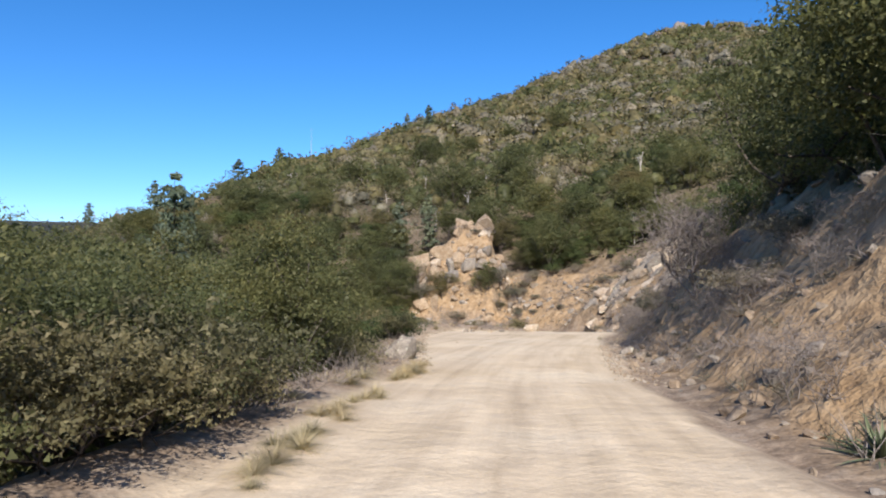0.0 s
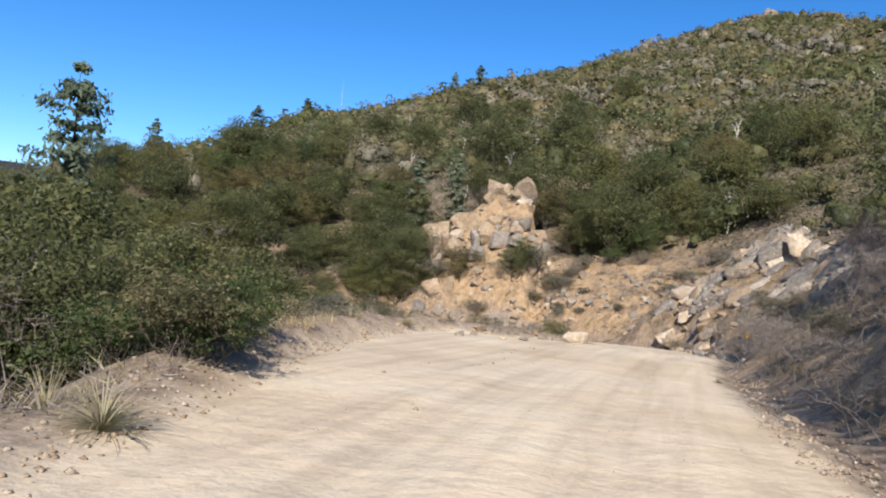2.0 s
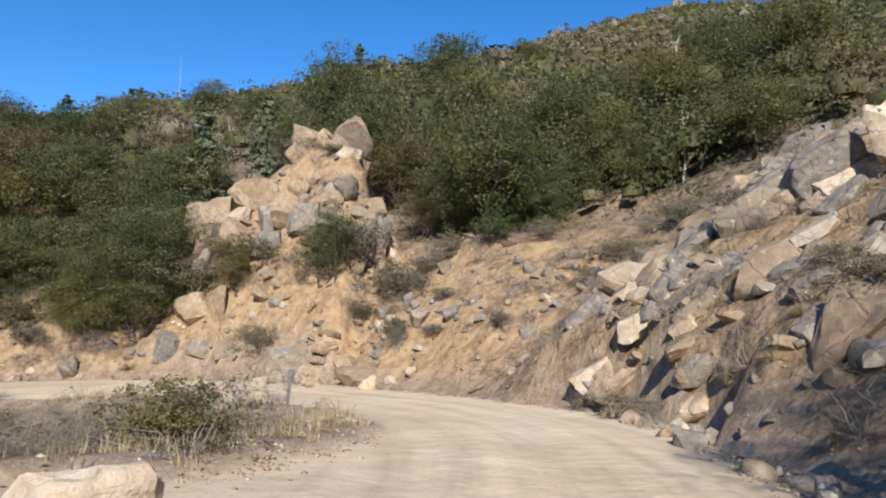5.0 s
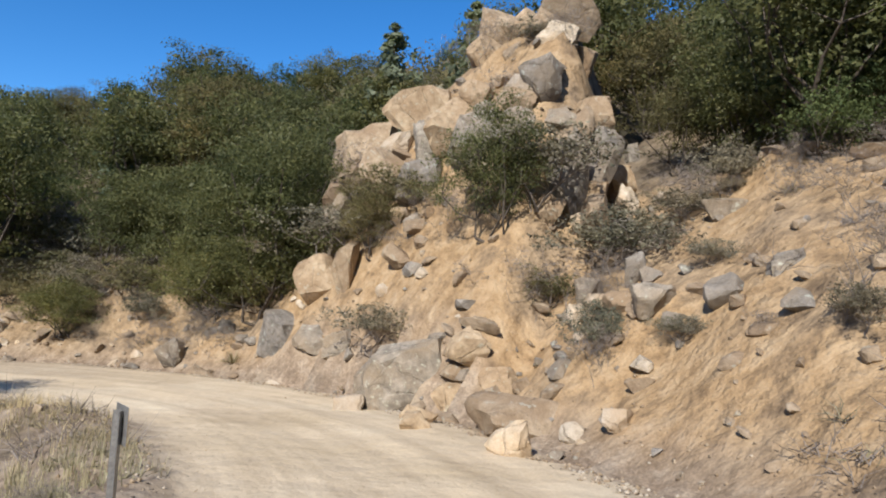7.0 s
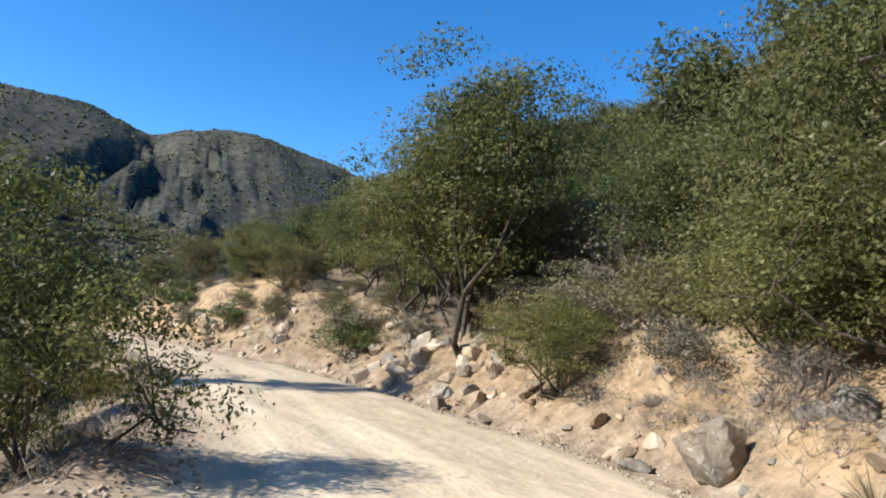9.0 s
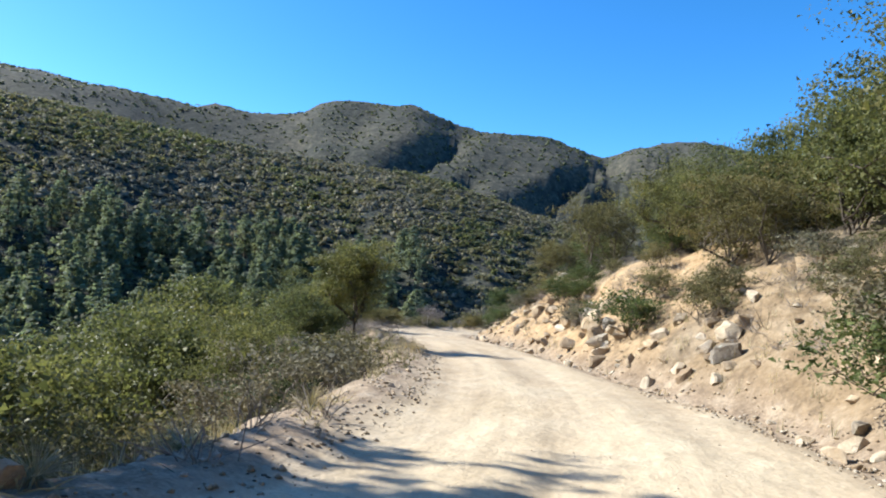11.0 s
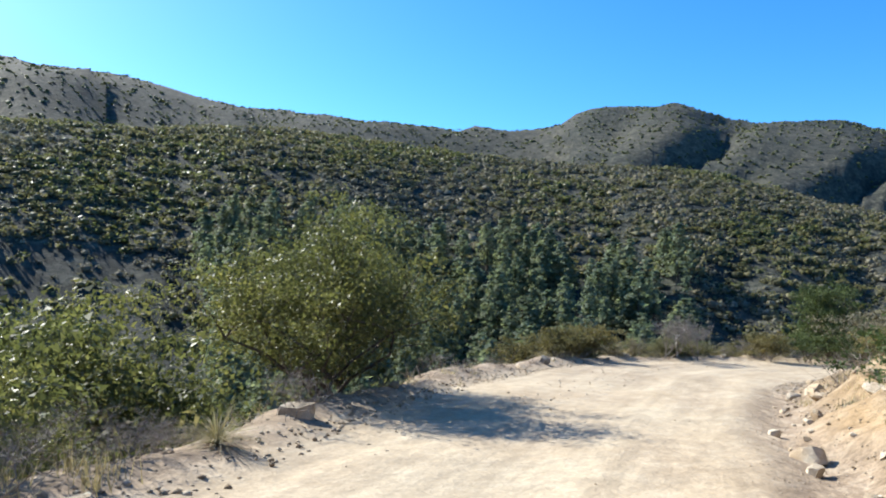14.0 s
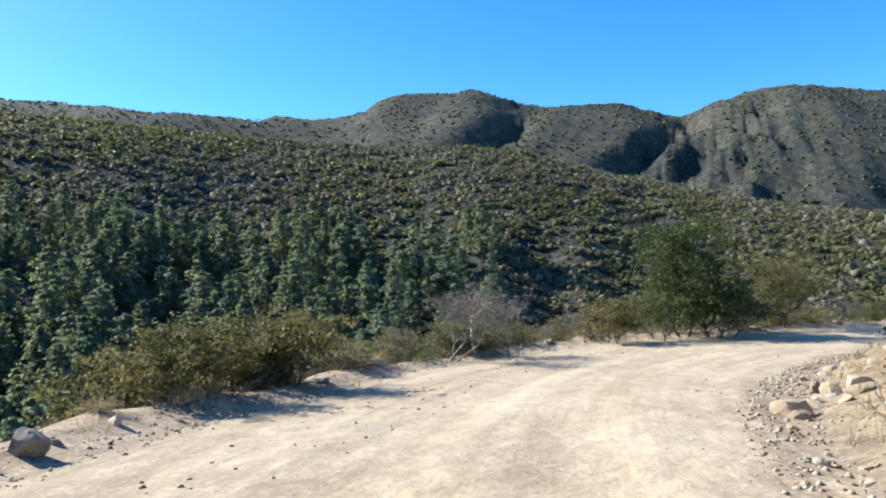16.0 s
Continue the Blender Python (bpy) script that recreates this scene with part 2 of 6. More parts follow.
def land(x, y):
    """Height of the ground and its zones (road, bare soil, gravel shoulder)."""
    s, lat, rz, wl, wr = road_frame(x, y)
    nz = fbm(x, y, 9, 5, 3)
    edge = fbm(x, y, 2.5, 3, 17) * 0.9
    up = np.maximum(lat - wr + edge * 0.5, 0)
    down = np.maximum(-lat - wl + edge * 0.5, 0)
    # uphill: a cut, then the hillside, up to the crest of the spur
    at = [0, 60, 78, 92, 100, 108, 116, 122, 130, 136, 145, 155, 165, 175, 183, 192, 300]
    cut_h = np.interp(s, at, [3.6, 5, 7.2, 7.0, 3.6, 4, 4.5, 5, 5, 4.0, 3.2, 3.2, 3.0, 2.6, 1.6, 0.8, 0.8])
    cut_g = np.interp(s, at, [0.95, 1.0, 1.05, 1.05, 0.9, 0.8, 0.72, 0.8, 0.85, 0.9, 0.9, 0.85, 0.95, 1.0, 0.8, 0.45, 0.4])
    foot = np.interp(s, [0, 84, 94, 100], [1.5, 1.3, 0.9, 0.7])
    rise = np.minimum(np.maximum(up - foot, 0) * cut_g, cut_h)
    rest = np.maximum(up - foot - cut_h / cut_g, 0)
    rise = rise + 0.56 * np.minimum(rest, 16) + 0.37 * np.maximum(rest - 16, 0) + 0.085 * np.maximum(rest - 110, 0)
    rise = rise - 0.12 * step(0, 0.35, up) * (1 - step(0.5, 1.0, up))
    hill = rz + rise
    u, w = ((x + 55) * 159 + (y - 95) * 218) / 270, ((x + 55) * 218 - (y - 95) * 159) / 270
    crest = 2.6 + 0.385 * np.minimum(u, 285) + 0.025 * np.clip(u - 110, 0, 130) - 0.5 * np.maximum(u - 246, 0) + 3.5 * np.exp(-((u - 240) / 9) ** 2) + np.where(w > 0, 0.05 * np.minimum(w, 90), 0.45 * w) - 0.4 * np.maximum(w - 14, 0) * step(160, 235, u) + 5 * fbm(x, y, 60, 4, 9)
    hill = np.where(up > 6, smooth_min(hill, np.maximum(crest, rz + 2), 5), hill)
    hill = hill + nz * 1.3 * step(1.0, 8, up) + fbm(x, y, 1.6, 4, 31) * 0.55 * step(0.5, 2.0, up)
    face = np.minimum((y - 70.3 + 0.63 * x - 2.0 * step(4.2, 5.6, x)) / 0.68, 6.1 - np.where(x < 3.6, 0.14, 0.3) * (x - 3.6) ** 2 - 7 * step(4.2, 7.0, x))
    hill = np.where(up > 0.7, smooth_max(hill, face + 0.5 * fbm(x, y, 2.0, 3, 33), 0.6), hill)
    rock_bank = -2.5 + 0.82 * (x - 11.6) + 0.22 * (np.minimum(y, 57) - 52) - 0.6 * np.maximum(y - 58, 0) - 0.45 * np.maximum(49 - y, 0) + 0.7 * fbm(x, y, 2.4, 3, 35)
    hill = np.where(up > 0.9, smooth_max(hill, np.minimum(rock_bank, 3.6), 0.6), hill)
    # downhill: a low berm, then the fall to the valley
    fall = np.interp(s, [0, 60, 85, 105, 118, 135, 150, 300], [0.42, 0.42, 0.3, 0.25, 0.2, 0.5, 0.62, 0.62])
    berm = np.interp(s, [0, 83, 87, 104, 108, 300], [0.12, 0.12, 0.4, 0.4, 0.16, 0.16])
    low = rz + berm * step(0, 0.5, down) * (1 - step(0.8, 2.0, down)) - fall * np.maximum(down - 1.0, 0)
    low = low + nz * 1.2 * step(1.0, 8, down) + fbm(x, y, 1.6, 4, 31) * 0.35 * step(0.2, 1.5, down)
    low = np.where(down > 4, smooth_max(low, -12.5 + 0.35 * np.minimum(x + 38, 0) + 1.2 * nz, 1.5), low)
    # the far side of the valley and the mountains
    fx, fy = x + 57, y - 55
    r, az = np.hypot(fx, fy), np.degrees(np.arctan2(-fx, fy)) % 360
    near_h = np.tan(np.radians(np.interp(az, far[:, 0], far[:, 1]))) * 350 - 6
    far_h = np.tan(np.radians(np.interp(az, far[:, 0], far[:, 2]))) * 1500 - 6
    wob = az + 6 * fbm(x, y, 420, 3, 43)
    spur = np.abs(fbm(wob * 15.0 + r * 0.05, r * 0.16, 90, 5, 41)) * 2
    spur_near = np.abs(fbm((az + 4 * fbm(x, y, 90, 3, 44)) * 6.0, r * 0.25, 70, 3, 55)) * 2
    k1, k2, k3 = 0.35 * step(95, 350, r) + 0.65 * np.clip((r - 95) / 255, 0, 1), step(350, 470, r), step(520, 1500, r)
    dist = -38 + (near_h + 38) * k1**1.15 - 24 * k2
    dist = dist + (np.minimum(spur_near, 0.6) - 0.6) * 9 * np.sin(np.pi * np.clip((r - 80) / 268, 0, 1))
    dist = dist + (far_h - near_h + 24) * k3 + (np.minimum(spur, 0.8) - 0.8) * 42 * np.sin(np.pi * np.clip((r - 470) / 1020, 0, 1)) ** 1.2
    dist = dist + 14 * fbm(x, y, 120, 4, 47) * k3
    dist = dist - np.maximum(r - 1500, 0) * 0.12
    low = smooth_max(low, np.where(r > 70, dist, -60), 8)
    uphill = lat > 0
    hill = np.where(up > 40, smooth_max(hill, np.where(r > 200, dist, -200), 10), hill)
    z = np.where(uphill, hill, low)
    on = (up <= 0) & (down <= 0)
    rut = 0.022 * (np.cos((lat - 0.1) * 3.6)) * (np.abs(lat) < 2.6)
    z = np.where(on, rz - rut + fbm(x, y, 3.0, 3, 5) * 0.05, z)
    road = (1 - step(-0.4, 0.25, up + edge * 0.3 - (lat < wr) * 0.4)) * (1 - step(-0.2, 0.4, down - (-lat < wl) * 0.4))
    gravel = (1 - step(0.6, 1.4, up)) * (1 - step(0.8, 2.2, down + edge))
    bare = step(0.3, 1.0, up) * (1 - step(2.6, 5.0, up + 4 * fbm(x, y, 5, 3, 77) - 3.5 * step(14, 9, np.abs(s - 124))))
    bare = bare * np.interp(s, [0, 60, 100, 110, 120, 134, 142, 158, 165, 180, 190, 300], [1.0, 1.0, 0.4, 0.5, 0.95, 0.95, 0.6, 0.35, 0.95, 0.95, 0.5, 0.4])
    bare = np.maximum(bare, step(0.8, 1.6, up) * (1 - step(8, 11, up + 3 * fbm(x, y, 4, 3, 78))) * (1 - step(90, 98, s)) * (lat > 0))
    bare = np.maximum(bare, step(0.12, 0.3, fbm(x, y, 14, 4, 91)) * (r < 300) * 0.35)
    road = road * np.interp(s, [135, 165], [1.0, 0.5])
    road = road * (1 - 0.8 * step(-0.6, 0.2, lat - wr) * step(160, 178, s))
    track = np.exp(-((np.abs(lat - 0.1 + 0.4 * fbm(x, y, 14, 2, 71)) - 0.85) / 0.42) ** 2)
    road = road * (1 - np.interp(s, [110, 140], [0.2, 0.42]) * (1 - track) * (0.6 + 0.8 * fbm(x, y, 3, 3, 72)))
    gravel = np.maximum(gravel, (np.abs(lat) < 6) * (up <= 0) * (down <= 0.6) * step(135, 165, s))
    return z, road, bare, gravel, np.maximum(step(380, 520, r), (lat < 0) * step(60, 110, r)), lat, s


def land_z(x, y):
    return land(np.atleast_1d(np.asarray(x, float)), np.atleast_1d(np.asarray(y, float)))[0]


def spread(lo, hi, cell, reach, grow):
    """Grid lines: even between lo and hi, wider and wider beyond."""
    mid = np.arange(lo, hi + cell, cell)
    out, d = [], cell
    p = 0.0
    while p < reach:
        d *= grow
        p += d
        out.append(p)
    out = np.array(out)
    return np.r_[lo - out[::-1], mid, mid[-1] + out]


gx, gy = spread(-100, 24, 0.46, 3600, 1.06), spread(-4, 82, 0.46, 3600, 1.06)
nx, ny = len(gx), len(gy)
vx, vy = (a.ravel() for a in np.meshgrid(gx, gy))
vz, v_road, v_bare, v_gravel, v_wild, v_lat, v_s = land(vx, vy)
me = bpy.data.meshes.new("ground")
idx = np.arange(nx * ny).reshape(ny, nx)
quads = np.stack([idx[:-1, :-1], idx[:-1, 1:], idx[1:, 1:], idx[1:, :-1]], -1).reshape(-1, 4)
me.vertices.add(nx * ny)
me.vertices.foreach_set("co", np.stack([vx, vy, vz], -1).ravel())
me.loops.add(quads.size)
me.loops.foreach_set("vertex_index", quads.ravel())
me.polygons.add(len(quads))
me.polygons.foreach_set("loop_start", np.arange(0, quads.size, 4))
me.update(calc_edges=True)
zone = me.color_attributes.new("zone", "FLOAT_COLOR", "POINT")
zone.data.foreach_set("color", np.stack([v_road, v_bare, v_gravel, v_wild], -1).ravel())
along = me.attributes.new("way", "FLOAT_VECTOR", "POINT")
along.data.foreach_set("vector", np.stack([v_lat, v_s * 0.05, np.zeros(len(v_s))], -1).ravel())
me.shade_smooth()
me.materials.append(M_GROUND)
ground = tagged(new("ground", me), "dry mountain ground with a pale graded dirt road", "ground", kind="structure")
GRID_Z = vz.reshape(ny, nx)


def at_ground(x, y):
    """Height of the built sheet at places, from its grid."""
    x, y = np.asarray(x, float), np.asarray(y, float)
    i = np.clip(np.searchsorted(gx, x) - 1, 0, nx - 2)
    j = np.clip(np.searchsorted(gy, y) - 1, 0, ny - 2)
    u, v = (x - gx[i]) / (gx[i + 1] - gx[i]), (y - gy[j]) / (gy[j + 1] - gy[j])
    return (GRID_Z[j, i] * (1 - u) + GRID_Z[j, i + 1] * u) * (1 - v) + (GRID_Z[j + 1, i] * (1 - u) + GRID_Z[j + 1, i + 1] * u) * v


# ---- materials of plants, rocks and small things ----
def leaf_material(name, dark, mid, light, trans=0.4, rough=0.62):
    """Leaves: each one its own shade, whole plants and patches of slope a little apart."""
    m, nt, b = nodes_of(name)
    geo = nt.nodes.new("ShaderNodeNewGeometry")
    info = nt.nodes.new("ShaderNodeObjectInfo")
    low, high = tuple(0.6 * a + 0.4 * b for a, b in zip(dark, mid)), tuple(0.55 * a + 0.45 * b for a, b in zip(light, mid))
    col = ramp_node(nt, geo.outputs["Random Per Island"], [(0.0, low), (0.55, mid), (1.0, high)]).outputs[0]
    # random darker and lighter clumps, painted in for the shading between leaf masses
    clump = noise_node(nt, 1.15, 3, 0.55, geo.outputs["Position"])
    col = mix_node(nt, col, ramp_node(nt, clump.outputs[0], [(0.36, (0.5, 0.53, 0.52)), (0.52, (1.0, 1.0, 1.0)), (0.66, (1.3, 1.27, 1.18))]).outputs[0], 0.8, "MULTIPLY")
    patch = noise_node(nt, 0.22, 3, 0.6, geo.outputs["Position"])
    col = mix_node(nt, col, ramp_node(nt, patch.outputs[0], [(0.32, (0.66, 0.74, 0.72)), (0.5, (1.0, 1.0, 1.0)), (0.68, (1.16, 1.08, 0.97))]).outputs[0], 0.85, "MULTIPLY")
    col = mix_node(nt, col, ramp_node(nt, info.outputs["Random"], [(0.0, (0.8, 0.86, 0.85)), (1.0, (1.12, 1.07, 0.97))]).outputs[0], 0.8, "MULTIPLY")
    nt.links.new(col, b.inputs["Base Color"])
    b.inputs["Roughness"].default_value = rough
    b.inputs["Specular IOR Level"].default_value = 0.14
    tr = nt.nodes.new("ShaderNodeBsdfTranslucent")
    nt.links.new(mix_node(nt, col, (1.4, 1.45, 0.75), 0.5, "MULTIPLY"), tr.inputs[0])
    mx = nt.nodes.new("ShaderNodeMixShader")
    mx.inputs[0].default_value = trans
    nt.links.new(b.outputs[0], mx.inputs[1])
    nt.links.new(tr.outputs[0], mx.inputs[2])
    nt.links.new(mx.outputs[0], nt.nodes["Material Output"].inputs[0])
    return m


def plain_material(name, stops, scale, rough=0.9, bump=0.3, dist=0.02, metal=0.0):
    m, nt, b = nodes_of(name)
    co = nt.nodes.new("ShaderNodeTexCoord").outputs["Object"]
    n = noise_node(nt, scale, 6, 0.65, co)
    nt.links.new(ramp_node(nt, n.outputs[0], stops).outputs[0], b.inputs["Base Color"])
    b.inputs["Roughness"].default_value, b.inputs["Metallic"].default_value = rough, metal
    bump_node(nt, n.outputs[0], bump, dist, b)
    return m


def rock_material(name, stops, stain, lichen=0.2):
    m, nt, b = nodes_of(name)
    pos = position(nt)
    info = nt.nodes.new("ShaderNodeObjectInfo")
    big, mid, fine = noise_node(nt, 0.9, 4, 0.6, pos), noise_node(nt, 4.5, 6, 0.65, pos), noise_node(nt, 45, 4, 0.7, pos)
    col = ramp_node(nt, mid.outputs[0], stops).outputs[0]
    col = mix_node(nt, col, stain, ramp_node(nt, big.outputs[0], [(0.45, (0, 0, 0)), (0.62, (0.75, 0.75, 0.75))]).outputs[0])
    lich = noise_node(nt, 7.5, 5, 0.6, pos)
    col = mix_node(nt, col, (0.42, 0.44, 0.38), ramp_node(nt, lich.outputs[0], [(0.60, (0, 0, 0)), (0.68, (lichen * 3, lichen * 3, lichen * 3))]).outputs[0])
    col = mix_node(nt, col, ramp_node(nt, fine.outputs[0], [(0.3, (0.68, 0.66, 0.64)), (0.7, (1.12, 1.1, 1.08))]).outputs[0], 0.7, "MULTIPLY")
    col = mix_node(nt, col, ramp_node(nt, info.outputs["Random"], [(0.0, (0.78, 0.78, 0.8)), (1.0, (1.15, 1.1, 1.02))]).outputs[0], 0.9, "MULTIPLY")
    nt.links.new(col, b.inputs["Base Color"])
    b.inputs["Roughness"].default_value = 0.9
    b.inputs["Specular IOR Level"].default_value = 0.25
    crack = nt.nodes.new("ShaderNodeTexVoronoi")
    crack.feature = "DISTANCE_TO_EDGE"
    crack.inputs["Scale"].default_value = 1.3
    warp = mix_node(nt, pos, mid.outputs["Color"], 0.18)
    nt.links.new(warp, crack.inputs["Vector"])
    seam = ramp_node(nt, crack.outputs["Distance"], [(0.0, (0, 0, 0)), (0.035, (1, 1, 1))])
    n1 = bump_node(nt, seam.outputs[0], 0.5, 0.04, b)
    n2 = bump_node(nt, mid.outputs[0], 0.55, 0.09, b, n1)
    bump_node(nt, fine.outputs[0], 0.5, 0.015, b, n2)
    return m


M_OAK = leaf_material("oak_leaf", (0.055, 0.063, 0.026), (0.132, 0.14, 0.062), (0.25, 0.24, 0.12), 0.44, 0.45)
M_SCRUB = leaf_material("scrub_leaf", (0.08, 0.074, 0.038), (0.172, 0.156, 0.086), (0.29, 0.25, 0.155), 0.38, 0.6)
M_GREEN = leaf_material("juniper_leaf", (0.036, 0.056, 0.022), (0.075, 0.100, 0.040), (0.14, 0.165, 0.07), 0.28)
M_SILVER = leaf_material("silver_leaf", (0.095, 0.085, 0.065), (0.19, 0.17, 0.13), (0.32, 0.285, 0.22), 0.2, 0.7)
M_RUST = leaf_material("rust_leaf", (0.08, 0.072, 0.035), (0.15, 0.132, 0.065), (0.25, 0.21, 0.11), 0.36, 0.6)
M_PINE = leaf_material("pine_needles", (0.12, 0.15, 0.105), (0.19, 0.225, 0.16), (0.27, 0.30, 0.225), 0.45, 0.6)
M_GRASS = leaf_material("dry_grass", (0.29, 0.235, 0.15), (0.43, 0.36, 0.24), (0.57, 0.50, 0.36), 0.25, 0.8)
M_AGAVE = leaf_material("agave_leaf", (0.10, 0.12, 0.07), (0.17, 0.19, 0.11), (0.30, 0.29, 0.17), 0.05, 0.5)
M_BARK = plain_material("bark", [(0.3, (0.035, 0.027, 0.02)), (0.55, (0.085, 0.068, 0.052)), (0.75, (0.16, 0.135, 0.11))], 9)
M_GREY = plain_material("weathered_wood", [(0.3, (0.105, 0.086, 0.07)), (0.55, (0.205, 0.175, 0.15)), (0.75, (0.33, 0.3, 0.27))], 9)
M_SNAG = plain_material("bleached_wood", [(0.3, (0.33, 0.29, 0.24)), (0.7, (0.62, 0.58, 0.52))], 9)
M_TAN = rock_material("tan_granite", [(0.3, (0.215, 0.165, 0.112)), (0.5, (0.36, 0.285, 0.195)), (0.72, (0.48, 0.40, 0.295))], (0.27, 0.195, 0.125))
M_GRANITE = rock_material("grey_granite", [(0.3, (0.14, 0.128, 0.11)), (0.5, (0.25, 0.23, 0.198)), (0.72, (0.38, 0.35, 0.305))], (0.265, 0.215, 0.155), 0.3)
M_PALE = rock_material("pale_granite", [(0.3, (0.34, 0.29, 0.22)), (0.5, (0.50, 0.44, 0.35)), (0.72, (0.64, 0.58, 0.49))], (0.42, 0.315, 0.20), 0.1)
M_STEEL = plain_material("galvanised_steel", [(0.3, (0.22, 0.22, 0.22)), (0.7, (0.40, 0.40, 0.39))], 25, 0.5, 0.1, 0.002, 0.7)
M_YELLOW = plain_material("yellow_sheeting", [(0.3, (0.78, 0.42, 0.01)), (0.7, (0.88, 0.52, 0.02))], 30, 0.45, 0.05, 0.001)


# ---- builders ----
def mesh_from(name, verts, faces, material, smooth=False):
    """A mesh from arrays: verts (n, 3), faces (m, 3 or 4)."""
    verts, faces = np.asarray(verts, float), np.asarray(faces)
    me = bpy.data.meshes.new(name)
    me.vertices.add(len(verts))
    me.vertices.foreach_set("co", verts.ravel())
    me.loops.add(faces.size)
    me.loops.foreach_set("vertex_index", faces.ravel())
    me.polygons.add(len(faces))
    me.polygons.foreach_set("loop_start", np.arange(0, faces.size, faces.shape[1]))
    me.update(calc_edges=True)
    me.materials.append(material)
    if smooth:
        me.shade_smooth()
    return me


def tubes(rows, sides=5):
    """Tapered sticks: rows of (x0, y0, z0, r0, x1, y1, z1, r1)."""
    rows = np.asarray(rows, float)
    a, b = rows[:, 0:3], rows[:, 4:7]
    way = b - a
    way /= np.linalg.norm(way, axis=1)[:, None] + 1e-9
    ref = np.where(np.abs(way[:, 2:3]) > 0.9, [[1.0, 0, 0]], [[0, 0, 1.0]])
    u = np.cross(way, ref)
    u /= np.linalg.norm(u, axis=1)[:, None]
    v = np.cross(way, u)
    ang = np.arange(sides) * 2 * np.pi / sides
    ring = np.cos(ang)[None, :, None] * u[:, None] + np.sin(ang)[None, :, None] * v[:, None]
    low, high = a[:, None] + ring * rows[:, 3, None, None], b[:, None] + ring * rows[:, 7, None, None]
    verts = np.concatenate([low, high], 1).reshape(-1, 3)
    k = np.arange(sides)
    quad = np.stack([k, (k + 1) % sides, sides + (k + 1) % sides, sides + k], -1)
    faces = (quad[None] + (np.arange(len(rows)) * 2 * sides)[:, None, None]).reshape(-1, 4)
    return verts, faces


def leaves(rng, centres, size, flat=0.35, outward=None):
    """A leaf at each centre."""
    n = len(centres)
    nor = rng.normal(size=(n, 3)) * (0.42 if outward is not None else 1.0) + [0, 0, 0.25]
    if outward is not None:
        nor = nor + outward
    nor /= np.linalg.norm(nor, axis=1)[:, None]
    d = np.cross(nor, rng.normal(size=(n, 3)))
    d /= np.linalg.norm(d, axis=1)[:, None] + 1e-9
    side = np.cross(d, nor)
    s = (size * rng.uniform(0.6, 1.35, n))[:, None]
    root = centres - d * s * 0.5
    v = np.stack([root - side * s * flat, root + side * s * flat + nor * s * 0.1, centres + d * s * 0.7], 1)
    return v.reshape(-1, 3), np.arange(3 * n).reshape(-1, 3)


def limbs(rng, height, spread_to, stems=1, forks=(5, 4, 3), lean=0.15, trunk=0.3):
    """Trunk and limbs of a tree and the ends of its twigs."""
    rows, ends = [], []
    for _ in range(stems):
        foot = np.array([rng.normal() * 0.12 * (stems > 1), rng.normal() * 0.12 * (stems > 1), -0.3])
        top = foot + [rng.normal() * lean * height, rng.normal() * lean * height, height * trunk + 0.3]
        r = height * 0.018 / stems**0.4
        mid = (foot + top) / 2 + rng.normal(size=3) * 0.04 * height
        rows += [(*foot, r * 1.3, *mid, r), (*mid, r, *top, r * 0.85)]
        fronts = [(top, r * 0.8, 0)]
        while fronts:
            p, rr, lev = fronts.pop()
            if lev == len(forks) or (lev > 0 and rng.random() < 0.4):
                ends.append(p)
            if lev == len(forks):
                continue
            n = forks[lev]
            turn = rng.uniform(0, 6.28)
            for k in range(n):
                a = turn + k * 6.283 / n + rng.normal() * 0.35
                el = rng.uniform(-0.1, 1.2) if lev else rng.uniform(0.3, 1.4)
                ln = (1 - trunk) * height * (0.46, 0.31, 0.2)[lev] * rng.uniform(0.75, 1.08)
                q = p + ln * np.array([np.cos(a) * np.cos(el) * spread_to, np.sin(a) * np.cos(el) * spread_to, np.sin(el)])
                m = (p + q) / 2 + rng.normal(size=3) * 0.07 * ln
                if lev == 1 or (lev == 0 and height > 3):
                    ends.append(m)
                if lev < 2:
                    rows += [(*p, rr, *m, rr * 0.75), (*m, rr * 0.75, *q, rr * 0.55)]
                else:
                    rows.append((*p, rr, *q, rr * 0.4))
                fronts.append((q, rr * 0.55, lev + 1))
    return np.array(rows), np.array(ends)


def leafy_crown(rng, ends, per, radius, size, flat=0.35):
    """Leaves in clumps round the ends of the twigs."""
    r = radius * rng.uniform(0.6, 1.25, len(ends))
    d = rng.normal(size=(len(ends), per, 3))
    d /= np.linalg.norm(d, axis=2)[..., None]
    far_out = rng.uniform(0.25, 1.0, (len(ends), per, 1)) ** 0.6
    c = ends[:, None] + d * far_out * r[:, None, None] * [1.2, 1.2, 0.55]
    v, f = leaves(rng, c.reshape(-1, 3), size, flat, d.reshape(-1, 3))
    deep = max(per // 5, 4)
    e = np.repeat(ends, deep, 0) + rng.normal(size=(len(ends) * deep, 3)) * radius * [0.33, 0.33, 0.24]
    v2, f2 = leaves(rng, e, size * 1.3, 0.5)
    return np.concatenate([v, v2]), np.concatenate([f, f2 + len(v)])


def part(name, mesh, parent, label=""):
    ob = new(name, mesh)
    ob.parent = parent
    return tagged(ob, label) if label else ob


KINDS = {}


def plant_kind(key, variants, make):
    """Meshes of several plants of one kind, to be shared: make(rng) gives a list of (part name, mesh)."""
    KINDS[key] = [make(np.random.default_rng(sum(map(ord, key)) * 13 + k)) for k in range(variants)]


